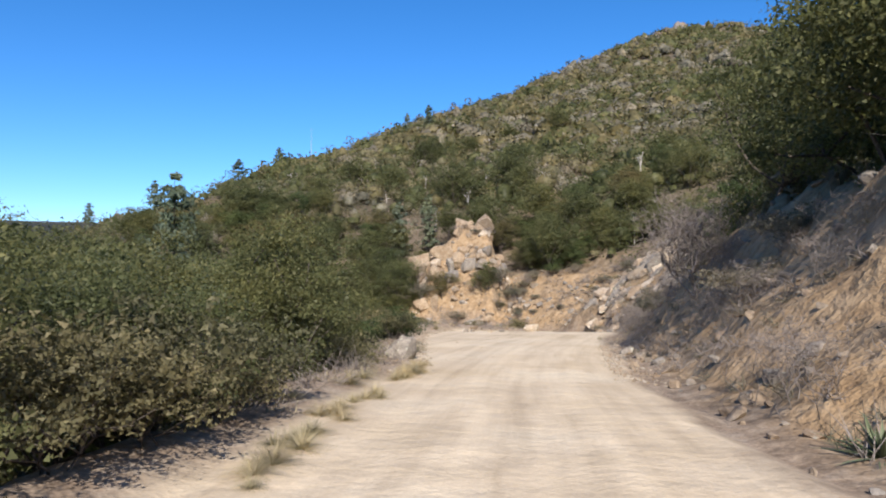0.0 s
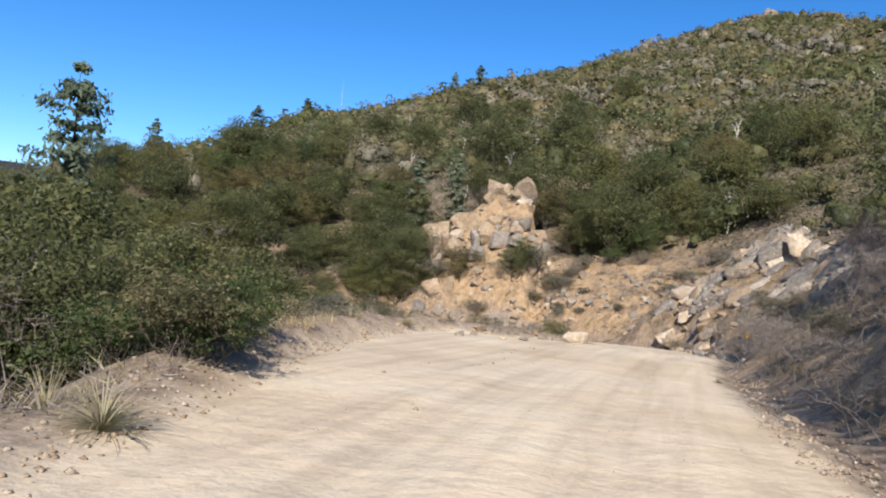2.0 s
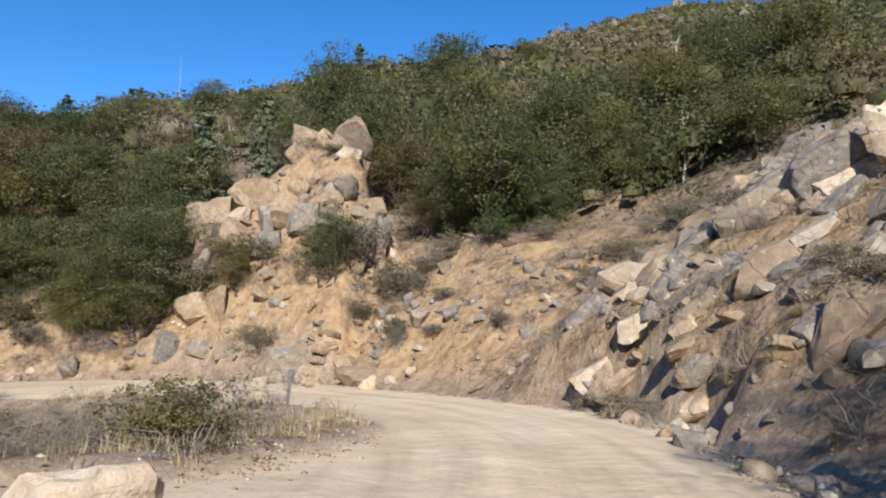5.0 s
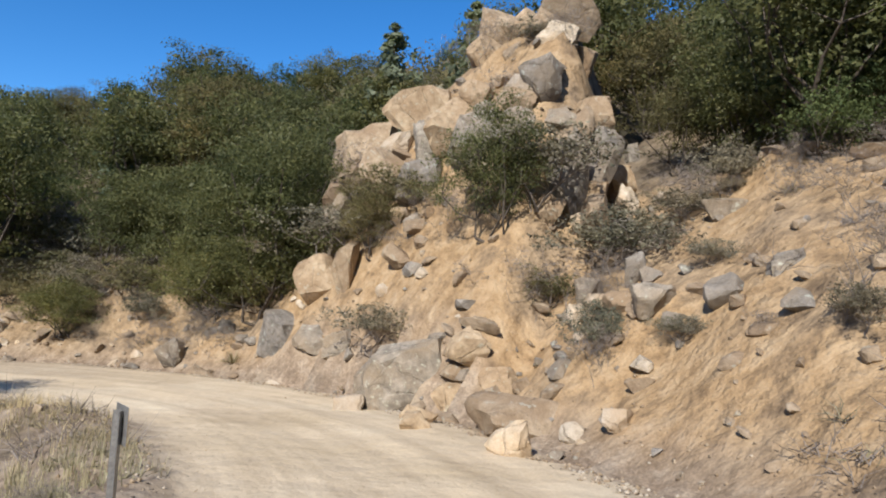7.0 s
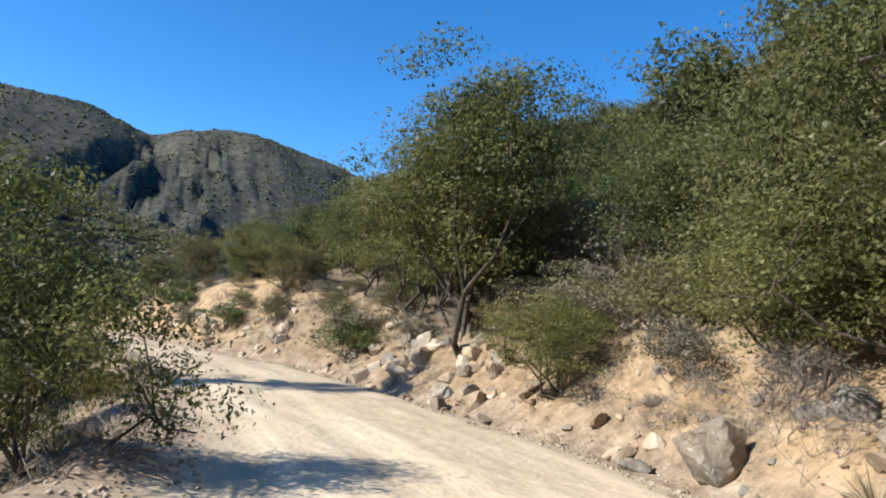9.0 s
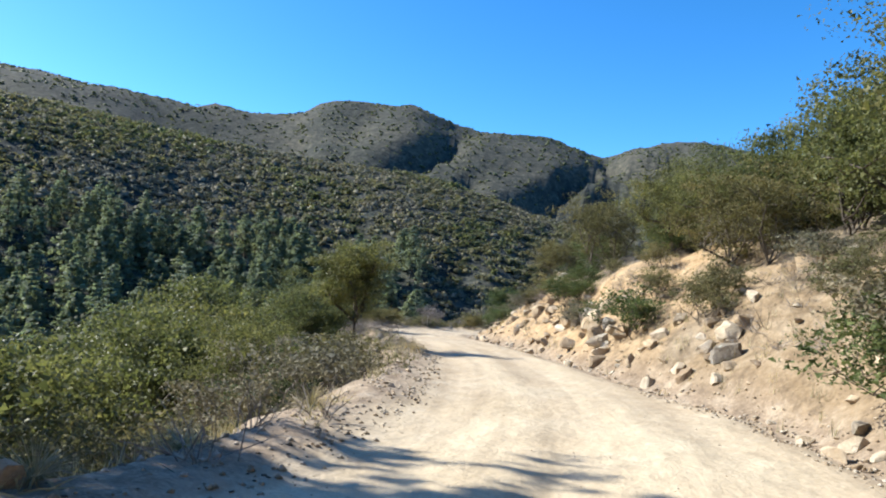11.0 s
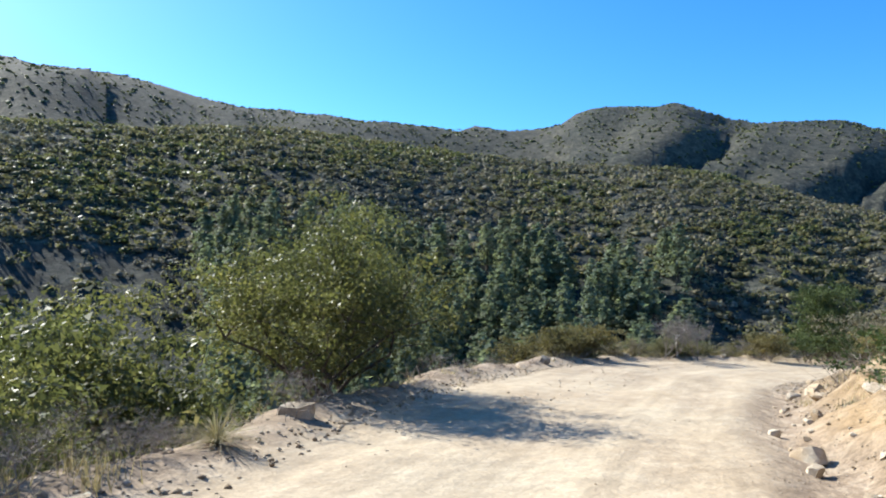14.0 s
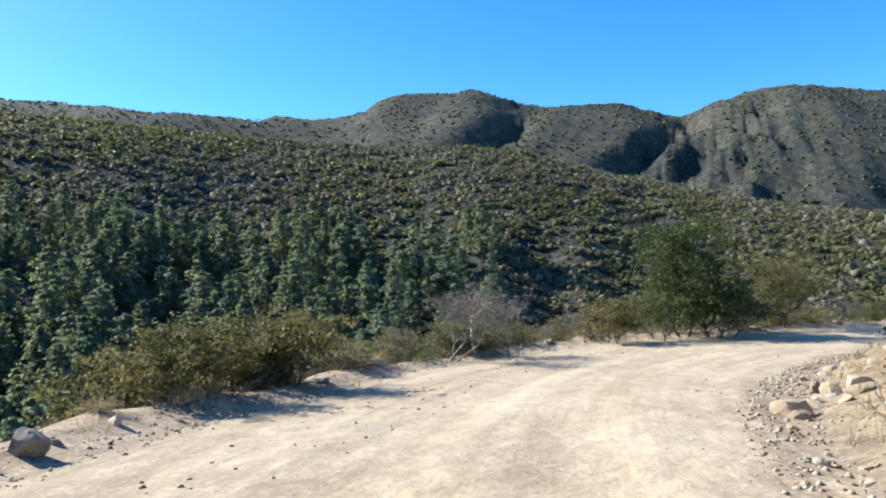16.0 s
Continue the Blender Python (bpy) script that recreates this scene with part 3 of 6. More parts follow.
def oak(height, spread_to, stems, per, radius, size, leaf, forks=(5, 4, 3), trunk=0.28, bark=None):
    def make(rng):
        rows, ends = limbs(rng, height, spread_to, stems, forks, 0.1, trunk)
        v, f = tubes(rows[rows[:, 3] > 0.2 * rows[:, 3].max()], 3)
        lv, lf = leafy_crown(rng, ends, per, radius, size)
        return [("trunk", mesh_from("trunk", v, f, bark or M_BARK, True)), ("crown", mesh_from("crown", lv, lf, leaf))]
    return make


def bare(height, stems, spread_to, forks, wood, thin=1.0, trunk=0.2, fuzz=0):
    def make(rng):
        rows, ends = limbs(rng, height, spread_to, stems, forks, 0.12, trunk)
        rows[:, [3, 7]] *= thin
        v, f = tubes(rows, 3)
        n = max(fuzz, 2)
        e = np.repeat(ends, n, 0)
        d = rng.normal(size=e.shape) * [1, 1, 0.7] + [0, 0, 0.5]
        tip = e + d / np.linalg.norm(d, axis=1)[:, None] * height * 0.13 * rng.uniform(0.4, 1.3, (len(e), 1))
        side = np.cross(tip - e, rng.normal(size=e.shape))
        side *= height * 0.0028 * thin / (np.linalg.norm(side, axis=1)[:, None] + 1e-9)
        v2, f2 = np.stack([e - side, e + side, tip], 1).reshape(-1, 3), np.arange(3 * len(e)).reshape(-1, 3)
        return [("trunk", mesh_from("trunk", v, f, wood, True)), ("fine_twig", mesh_from("fine_twig", v2, f2, wood))]
    return make


def pine(height, tiers, per, leaf, needle=0.46):
    def make(rng):
        rows = [(0, 0, -0.4, height * 0.02, 0, 0, height * 0.97, 0.02)]
        cs, ds = [], []
        for k in range(tiers):
            f = k / (tiers - 1)
            z = height * (0.16 + 0.82 * f) + rng.normal() * 0.1
            reach = height * 0.25 * (1 - f) ** 0.6 * rng.uniform(0.5, 1.25) + 0.02 * height
            for a in rng.uniform(0, 6.283) + np.arange(5) * 1.2566 + rng.normal(size=5) * 0.25:
                if rng.random() < 0.14 and f < 0.85:
                    continue
                ln = reach * rng.uniform(0.5, 1.2)
                q = np.array([np.cos(a) * ln, np.sin(a) * ln, z - ln * 0.12 + 0.25 * f * ln])
                rows.append((0, 0, z, 0.045 * (1 - f) + 0.012, *q, 0.008))
                s = rng.uniform(0.3, 1.05, (per, 1))
                c = np.array([0, 0, z]) + (q - [0, 0, z]) * s + rng.normal(size=(per, 3)) * [0.14, 0.14, 0.11] * (0.5 + ln * 0.5)
                cs.append(c)
        v, f = tubes(rows, 3)
        c = np.concatenate(cs)
        lv, lf = leaves(rng, c, needle, 0.3, np.c_[c[:, :2], np.full(len(c), 0.4)] / (np.linalg.norm(c[:, :2], axis=1)[:, None] + 0.4))
        return [("trunk", mesh_from("trunk", v, f, M_BARK, True)), ("crown", mesh_from("crown", lv, lf, leaf))]
    return make


def rosette(n, length, width, droop, leaf, low=0.02):
    """A clump of stiff tapering blades."""
    def make(rng):
        vs, fs = [], []
        for k in range(n):
            a, el = rng.uniform(0, 6.283), np.arcsin(rng.uniform(low, 0.98))
            ln, w = length * rng.uniform(0.7, 1.15), width * rng.uniform(0.8, 1.2)
            out, side = np.array([np.cos(a), np.sin(a), 0]), np.array([-np.sin(a), np.cos(a), 0])
            pts = []
            for t, ww in ((0, 0.7), (0.35, 1.0), (0.7, 0.6), (1.0, 0.03)):
                c = out * np.cos(el) * ln * t + np.array([0, 0, 1]) * (np.sin(el) * ln * t - droop * ln * t * t * np.cos(el)) + [0, 0, 0.02]
                pts += [c + side * w * ww * 0.5 + [0, 0, w * 0.18 * ww], c - [0, 0, w * 0.1 * ww], c - side * w * ww * 0.5 + [0, 0, w * 0.18 * ww]]
            b = len(vs)
            vs += pts
            for r in range(3):
                for s in range(2):
                    fs.append((b + 3 * r + s, b + 3 * r + s + 1, b + 3 * r + s + 4, b + 3 * r + s + 3))
        return [("foliage", mesh_from("foliage", vs, fs, leaf, True))]
    return make


plant_kind("oak", 5, oak(5.0, 0.72, 3, 125, 0.60, 0.056, M_OAK, (4, 3, 3), 0.10))
plant_kind("oak_big", 4, oak(8.0, 0.66, 3, 220, 0.86, 0.074, M_OAK, (4, 3, 3), 0.16))
plant_kind("oak_slim", 2, oak(5.0, 0.62, 1, 210, 0.42, 0.048, M_OAK, (5, 4, 3), 0.30))
plant_kind("oak_far", 4, oak(5.0, 0.7, 3, 62, 0.66, 0.084, M_OAK, (4, 3, 3), 0.10))
plant_kind("oak_rust", 3, oak(5.0, 0.8, 3, 80, 0.52, 0.064, M_RUST, (4, 3, 3), 0.10))
plant_kind("juniper", 3, oak(5.0, 0.62, 3, 66, 0.46, 0.074, M_GREEN, (4, 3, 3), 0.06))
plant_kind("shrub", 4, oak(2.0, 1.0, 4, 21, 0.25, 0.056, M_SCRUB, (4, 3, 2), 0.10))
plant_kind("shrub_green", 3, oak(2.0, 1.0, 4, 21, 0.25, 0.056, M_GREEN, (4, 3, 2), 0.08))
plant_kind("shrub_silver", 3, oak(1.5, 1.1, 4, 24, 0.20, 0.044, M_SILVER, (4, 3, 2), 0.10, M_GREY))
plant_kind("shrub_rust", 2, oak(2.0, 0.9, 4, 31, 0.24, 0.056, M_RUST, (4, 3, 2), 0.10))
plant_kind("bare_tree", 3, bare(4.0, 3, 0.75, (4, 4, 3), M_GREY, 0.8, 0.18, 5))
plant_kind("snag", 2, bare(5.0, 1, 0.6, (3, 2), M_SNAG, 0.8, 0.5, 1))
plant_kind("brush", 4, bare(1.4, 6, 0.85, (3, 3), M_GREY, 0.5, 0.12, 13))
plant_kind("pine", 5, pine(12.0, 15, 17, M_PINE, 0.56))
plant_kind("pine_tall", 1, pine(20.0, 24, 60, M_PINE, 0.34))
plant_kind("agave", 2, rosette(46, 0.5, 0.045, 0.15, M_AGAVE))
plant_kind("yucca", 2, rosette(70, 0.42, 0.022, 0.25, M_GRASS))
plant_kind("grass", 4, rosette(230, 0.36, 0.0034, 0.75, M_GRASS, 0.5))

NAMES = {"oak": ("oak_tree", "tree", "evergreen oak with olive-green leathery leaves on a dry slope"),
         "oak_big": ("oak_tree", "tree", "tall evergreen oak with dark olive-green leaves above the road"),
         "oak_slim": ("oak_tree", "tree", "slender single-trunked oak with olive leaves at the road edge"),
         "pine_tall": ("pine_tree", "tree", "tall open-crowned pine in the hollow"),
         "oak_far": ("oak_tree", "tree", "evergreen oak with olive-green leathery leaves on a dry slope"),
         "oak_rust": ("oak_tree", "tree", "oak with yellowing brown-olive leaves on a dry slope"),
         "juniper": ("juniper_tree", "tree", "dense dark-green juniper on a dry slope"),
         "shrub": ("shrub", "shrub", "olive-green chaparral shrub on dry ground"),
         "shrub_green": ("shrub", "shrub", "low bright-green shrub beside the dirt road"),
         "shrub_silver": ("shrub", "shrub", "silvery grey-leaved shrub on bare soil"),
         "shrub_rust": ("shrub", "shrub", "shrub with yellow-brown autumn leaves at the road edge"),
         "bare_tree": ("bare_tree", "tree", "leafless grey tree with fine twigs"),
         "snag": ("dead_tree", "tree", "bleached dead tree standing among the chaparral"),
         "brush": ("dry_brush", "brush", "leafless grey brush at the road edge"),
         "pine": ("pine_tree", "tree", "tall conical pine in the valley"),
         "agave": ("agave", "agave", "grey-green spiky agave rosette on the bank"),
         "yucca": ("yucca", "yucca", "small dry yucca rosette on the bank"),
         "grass": ("grass_tuft", "grass", "dry straw-coloured grass tuft at the road edge")}
BASE_H = {"oak": 4.5, "oak_big": 7.1, "oak_slim": 4.6, "pine_tall": 20.0, "oak_far": 4.5, "oak_rust": 4.5, "juniper": 4.6, "shrub": 2.0, "shrub_green": 2.0, "shrub_silver": 1.5, "shrub_rust": 2.0, "bare_tree": 4.0,
          "snag": 5.0, "brush": 1.4, "pine": 12.0, "agave": 0.5, "yucca": 0.42, "grass": 0.42}
place_rng = np.random.default_rng(5)


def plant(key, x, y, height, z=None, wide=1.0, group=""):
    """One plant of a kind at a place, standing on the ground."""
    if key == "oak" and np.hypot(ROAD_P[:, 0] - x, ROAD_P[:, 1] - y).min() > 8.5:
        key = "oak_far"
    elif key == "oak" and height > 5.5:
        key = "oak_big"
    name, category, label = NAMES[key]
    kinds = KINDS[key]
    k = int(place_rng.integers(len(kinds)))
    s = height / BASE_H[key]
    base = new(name)
    base.empty_display_size = 0.2
    z = float(at_ground(x, y)) - 0.03 if z is None else z
    base.matrix_world = Matrix.LocRotScale((x, y, z), Euler((0, 0, place_rng.uniform(0, 6.28))), (s * wide, s * wide, s))
    for pn, me in kinds[k]:
        bit = part(pn, me, base)
        if pn in ("fine_twig", "foliage"):
            tagged(bit, kind="stuff")
    return tagged(base, label, category, group or f"{category}s along the road")


def boulder_mesh(seed, cuts=15, rough=0.13, level=3, material=None):
    """A block of weathered granite: a ball cut by planes, with worn edges."""
    rng = np.random.default_rng(seed)
    bm = bmesh.new()
    bmesh.ops.create_icosphere(bm, subdivisions=level, radius=1.0)
    co = np.array([v.co[:] for v in bm.verts])
    axes = [np.array(v, float) for v in ((1, 0, 0), (-1, 0, 0), (0, 1, 0), (0, -1, 0), (0, 0, 1), (0, 0, -1))]
    for k in range(cuts):
        n = axes[k] + rng.normal(size=3) * 0.42 if k < 6 else rng.normal(size=3)
        n /= np.linalg.norm(n)
        d = rng.uniform(0.40, 0.70) if k < 6 else rng.uniform(0.48, 0.72)
        over = np.maximum(co @ n - d, 0)[:, None]
        co = co - over * n * 0.97
    co /= np.abs(co).max(0)
    for v, c in zip(bm.verts, co):
        q = Vector(c) * 2.3 + Vector((seed * 3.1, 0, 0))
        v.co = Vector(c) * (1 + rough * noise.fractal(q, 0.7, 2.3, 5))
    me = bpy.data.meshes.new("boulder")
    bm.to_mesh(me)
    bm.free()
    me.materials.append(material)
    me.shade_smooth()
    me.set_sharp_from_angle(angle=radians(24))
    return me


BOULDERS = {m.name: [boulder_mesh(k * 7 + j, material=m) for k in range(7)] for j, m in enumerate((M_TAN, M_GRANITE, M_PALE))}
STONES = {m.name: [boulder_mesh(100 + k * 7 + j, 10, 0.05, 2, m) for k in range(5)] for j, m in enumerate((M_TAN, M_GRANITE, M_PALE))}
ROCK_WORDS = {"tan_granite": "tan granite", "grey_granite": "lichen-grey granite", "pale_granite": "cream granite"}


def rock(x, y, z, sx, sy, sz, material, turn=0.0, tilt=0.0, roll=0.0, where="on the road cut", group="boulders of the road cut", small=False, pick=None, settle=0.5):
    """A boulder with half sizes sx, sy, sz, its middle at x, y, z."""
    pool = (STONES if small else BOULDERS)[material.name]
    k = int(place_rng.integers(len(pool))) if pick is None else pick
    settle = {"bedrock blocks": -0.1, "roadside boulders": 0.25, "boulders of the road cut": 0.7 if sz > 0.4 else 0.3}.get(group, settle)
    z = min(z, float(at_ground(x, y)) + settle * sz)
    ob = new("stone" if small else "boulder", pool[k])
    ob.matrix_world = Matrix.LocRotScale((x, y, z), Euler((radians(tilt), radians(roll), radians(turn))), (sx, sy, sz))
    size = "small" if small else ("large" if max(sx, sy, sz) > 1 else "angular")
    where = where.replace("in the ", "in ").replace("at the ", "at ")
    return tagged(ob, f"{size} {ROCK_WORDS[material.name]} {'stone' if small else 'boulder'} {where}", "rock", group)


def heap(name, label, material, rows):
    """Many small broken stones as one mesh: rows of x, y, half size; each lies partly sunk in the ground."""
    rng = np.random.default_rng(len(rows) + 7)
    rows = np.asarray(rows, float)
    allv, allf, base = [], [], 0
    pool = []
    for me in STONES[material.name]:
        v = np.empty(len(me.vertices) * 3)
        me.vertices.foreach_get("co", v)
        f = np.empty(len(me.loops), np.int32)
        me.loops.foreach_get("vertex_index", f)
        pool.append((v.reshape(-1, 3), f.reshape(-1, 3)))
    zs = at_ground(rows[:, 0], rows[:, 1])
    for k, (x, y, size) in enumerate(rows):
        v, f = pool[k % len(pool)]
        turn = Euler((rng.uniform(-0.5, 0.5), rng.uniform(-0.5, 0.5), rng.uniform(0, 6.28))).to_matrix()
        w = v * size * rng.uniform((0.8, 0.7, 0.5), (1.6, 1.1, 0.95))
        allv.append(w @ np.array(turn).T + [x, y, zs[k] + 0.2 * size])
        allf.append(f + base)
        base += len(v)
    me = mesh_from(name, np.concatenate(allv), np.concatenate(allf), material, True)
    me.set_sharp_from_angle(angle=radians(24))
    return tagged(new(name, me), label, "rubble", kind="stuff")


def beside(rng, lo, hi, near, far_off):
    """A place uphill of the road, between rows lo and hi of its curve."""
    i = int(rng.integers(lo, hi))
    off = ROAD_P[i, 4] + rng.uniform(near, far_off)
    return ROAD_P[i, 0] + ROAD_T[i, 1] * off, ROAD_P[i, 1] - ROAD_T[i, 0] * off


# ---- boulders and bedrock ----
rock(-2.30, 73.49, 2.67, 1.35, 1.37, 1.78, M_TAN, 5, 1, -8, "in the outcrop above the road", "outcrop boulders", settle=0.75)
rock(-2.25, 71.98, 0.51, 0.94, 1.30, 2.01, M_TAN, 9, 2, 5, "in the outcrop above the road", "outcrop boulders", settle=0.75)
rock(-0.00, 72.56, 3.52, 1.42, 1.07, 1.01, M_TAN, 16, -7, 10, "in the outcrop above the road", "outcrop boulders", settle=0.75)
rock(1.49, 70.99, 2.59, 1.25, 1.10, 1.25, M_TAN, -1, 5, -15, "in the outcrop above the road", "outcrop boulders", settle=0.75)
rock(-0.64, 72.09, 2.40, 0.70, 0.58, 0.62, M_PALE, 6, -4, 10, "in the outcrop above the road", "outcrop boulders", settle=0.75)
rock(-0.74, 71.44, 1.22, 1.17, 1.00, 1.10, M_TAN, 26, -0, -10, "in the outcrop above the road", "outcrop boulders", settle=0.75)
rock(0.90, 70.23, 1.07, 0.67, 0.62, 0.73, M_GRANITE, 22, -0, 0, "in the outcrop above the road", "outcrop boulders", settle=0.75)
rock(1.71, 73.42, 5.30, 0.84, 0.70, 0.77, M_TAN, 16, -6, 5, "in the outcrop above the road", "outcrop boulders", settle=0.75)
rock(-2.11, 70.29, -1.69, 0.83, 0.80, 0.98, M_TAN, 16, 6, -20, "in the outcrop above the road", "outcrop boulders", settle=0.75)
rock(-0.84, 69.69, -1.34, 0.44, 0.59, 0.91, M_TAN, 13, 4, 8, "in the outcrop above the road", "outcrop boulders", settle=0.75)
rock(-2.16, 71.27, -0.29, 0.66, 0.81, 1.18, M_GRANITE, 17, -7, 4, "in the outcrop above the road", "outcrop boulders", settle=0.75)
rock(1.91, 73.98, 6.29, 0.83, 0.79, 0.97, M_TAN, 20, 1, -20, "in the outcrop above the road", "outcrop boulders", settle=0.75)
rock(2.88, 73.22, 6.09, 0.72, 0.66, 0.79, M_TAN, 7, -8, 5, "in the outcrop above the road", "outcrop boulders", settle=0.75)
rock(3.70, 72.46, 5.78, 0.59, 0.54, 0.63, M_TAN, 23, -0, 0, "in the outcrop above the road", "outcrop boulders", settle=0.75)
rock(4.35, 71.81, 5.40, 0.76, 0.61, 0.61, M_PALE, 19, 6, 10, "in the outcrop above the road", "outcrop boulders", settle=0.75)
rock(4.23, 72.69, 6.50, 0.99, 0.89, 1.06, M_TAN, 18, 7, -15, "in the outcrop above the road", "outcrop boulders", settle=0.75)
rock(5.74, 69.32, 0.53, 0.58, 0.56, 0.69, M_TAN, 10, 5, 15, "in the outcrop above the road", "outcrop boulders", settle=0.75)
rock(4.65, 72.72, 4.99, 0.66, 0.53, 0.55, M_TAN, 11, 7, 30, "in the outcrop above the road", "outcrop boulders", settle=0.75)
rock(3.94, 69.83, 3.31, 0.70, 0.53, 0.51, M_PALE, 23, -6, 0, "in the outcrop above the road", "outcrop boulders", settle=0.75)
rock(2.86, 72.62, 5.22, 0.67, 0.58, 0.67, M_TAN, 2, -5, 0, "in the outcrop above the road", "outcrop boulders", settle=0.75)
rock(0.87, 70.94, 2.05, 0.75, 0.72, 0.88, M_GRANITE, 26, -1, 0, "in the outcrop above the road", "outcrop boulders", settle=0.75)
rock(2.57, 69.95, 2.18, 0.71, 0.68, 0.83, M_GRANITE, 16, -3, 0, "in the outcrop above the road", "outcrop boulders", settle=0.75)
rock(3.81, 69.19, 2.23, 0.68, 0.60, 0.68, M_GRANITE, 13, -2, 0, "in the outcrop above the road", "outcrop boulders", settle=0.75)
rock(6.15, 66.00, -1.76, 0.23, 0.22, 0.26, M_PALE, 8, 1, 0, "in the outcrop above the road", "outcrop boulders", settle=0.75)
rock(6.52, 65.81, -1.77, 0.22, 0.22, 0.28, M_PALE, 15, 6, 0, "in the outcrop above the road", "outcrop boulders", settle=0.75)
rock(6.81, 65.72, -1.71, 0.24, 0.20, 0.22, M_PALE, 18, 7, 0, "in the outcrop above the road", "outcrop boulders", settle=0.75)
rock(7.57, 64.82, -1.53, 0.45, 0.33, 0.31, M_GRANITE, 22, 8, 0, "in the outcrop above the road", "outcrop boulders", settle=0.75)
rock(7.05, 65.37, -1.55, 0.31, 0.25, 0.27, M_TAN, 17, -5, 0, "in the outcrop above the road", "outcrop boulders", settle=0.75)
rock(6.22, 66.57, -1.52, 0.33, 0.29, 0.33, M_GRANITE, 23, 7, 0, "in the outcrop above the road", "outcrop boulders", settle=0.75)
rock(7.12, 66.33, -0.94, 0.23, 0.27, 0.38, M_GRANITE, 24, 1, 0, "in the outcrop above the road", "outcrop boulders", settle=0.75)
rock(4.05, 63.42, -3.86, 0.35, 0.25, 0.26, M_TAN, 3, 5, 5, "at the foot of the road cut", "boulders of the road cut")
rock(7.45, 62.77, -3.33, 0.27, 0.20, 0.22, M_PALE, 5, -7, 2, "at the foot of the road cut", "boulders of the road cut")
rock(-3.07, 69.87, -3.34, 0.67, 0.66, 0.92, M_GRANITE, 21, 8, 15, "at the foot of the road cut", "boulders of the road cut")
rock(-1.37, 69.07, -3.35, 0.64, 0.48, 0.50, M_GRANITE, -1, 5, -15, "at the foot of the road cut", "boulders of the road cut")
rock(-0.15, 68.31, -3.34, 0.48, 0.38, 0.42, M_GRANITE, 8, -6, -10, "at the foot of the road cut", "boulders of the road cut")
rock(8.79, 64.28, -1.32, 0.39, 0.29, 0.30, M_GRANITE, 18, 6, -5, "at the foot of the road cut", "boulders of the road cut")
rock(9.59, 64.11, -0.98, 0.28, 0.22, 0.25, M_GRANITE, 14, -7, -11, "at the foot of the road cut", "boulders of the road cut")
rock(11.66, 61.91, -0.77, 0.24, 0.19, 0.22, M_PALE, 6, 6, 5, "at the foot of the road cut", "boulders of the road cut")
rock(2.75, 65.95, -3.42, 1.02, 0.78, 0.84, M_GRANITE, 35, 0, -14, "at the foot of the road cut", "boulders of the road cut")
rock(4.11, 65.63, -3.80, 0.59, 0.42, 0.48, M_TAN, 16, -7, 12, "at the foot of the road cut", "boulders of the road cut")
rock(5.83, 63.97, -3.67, 1.03, 0.62, 0.55, M_TAN, 24, -7, 8, "at the foot of the road cut", "boulders of the road cut")
rock(6.16, 62.12, -3.65, 0.41, 0.30, 0.35, M_PALE, 19, 2, -7, "at the foot of the road cut", "boulders of the road cut")
rock(4.88, 65.43, -2.48, 0.44, 0.34, 0.42, M_TAN, 9, 6, -8, "at the foot of the road cut", "boulders of the road cut")
rock(4.15, 65.64, -2.72, 0.44, 0.35, 0.46, M_TAN, 34, 6, -4, "at the foot of the road cut", "boulders of the road cut")
rock(3.91, 64.06, -3.89, 0.35, 0.23, 0.23, M_TAN, 20, 0, -3, "at the foot of the road cut", "boulders of the road cut")
rock(1.97, 65.13, -4.05, 0.34, 0.24, 0.26, M_PALE, 24, 1, 3, "at the foot of the road cut", "boulders of the road cut")
rock(4.00, 65.67, -3.32, 0.35, 0.25, 0.27, M_TAN, 34, 0, 3, "at the foot of the road cut", "boulders of the road cut")
rock(5.41, 65.25, -2.40, 0.20, 0.16, 0.20, M_TAN, 28, -4, -2, "at the foot of the road cut", "boulders of the road cut")
rock(5.35, 68.85, 1.35, 0.62, 0.66, 1.15, M_GRANITE, 18, 6, 8, "in the outcrop above the road", "great blocks", settle=0.75)
rock(5.07, 68.29, 1.88, 0.35, 0.34, 0.50, M_TAN, 22, 1, 20, "in the outcrop above the road", "great blocks", settle=0.75)
rock(5.35, 72.09, 1.47, 0.39, 0.29, 0.34, M_TAN, 12, -1, 0, "in the outcrop above the road", "great blocks", settle=0.75)
rock(5.63, 68.58, -0.02, 0.21, 0.20, 0.26, M_PALE, 23, -6, 0, "in the outcrop above the road", "great blocks", settle=0.75)
rock(5.66, 70.87, 0.23, 0.23, 0.22, 0.29, M_TAN, 24, 2, 0, "in the outcrop above the road", "great blocks", settle=0.75)
rock(5.98, 71.18, 0.52, 0.23, 0.19, 0.21, M_PALE, 13, 2, 0, "in the outcrop above the road", "great blocks", settle=0.75)
rock(6.43, 70.36, 0.12, 0.17, 0.16, 0.22, M_TAN, 21, 2, 0, "in the outcrop above the road", "great blocks", settle=0.75)
rock(7.24, 67.93, -0.53, 0.39, 0.28, 0.28, M_GRANITE, 27, 4, -4, "on the slope beside the outcrop", "boulders of the road cut")
rock(9.49, 64.05, -1.01, 0.21, 0.18, 0.21, M_GRANITE, 9, 3, -11, "on the slope beside the outcrop", "boulders of the road cut")
rock(8.73, 64.40, -1.34, 0.31, 0.23, 0.24, M_GRANITE, 15, -1, 11, "on the slope beside the outcrop", "boulders of the road cut")
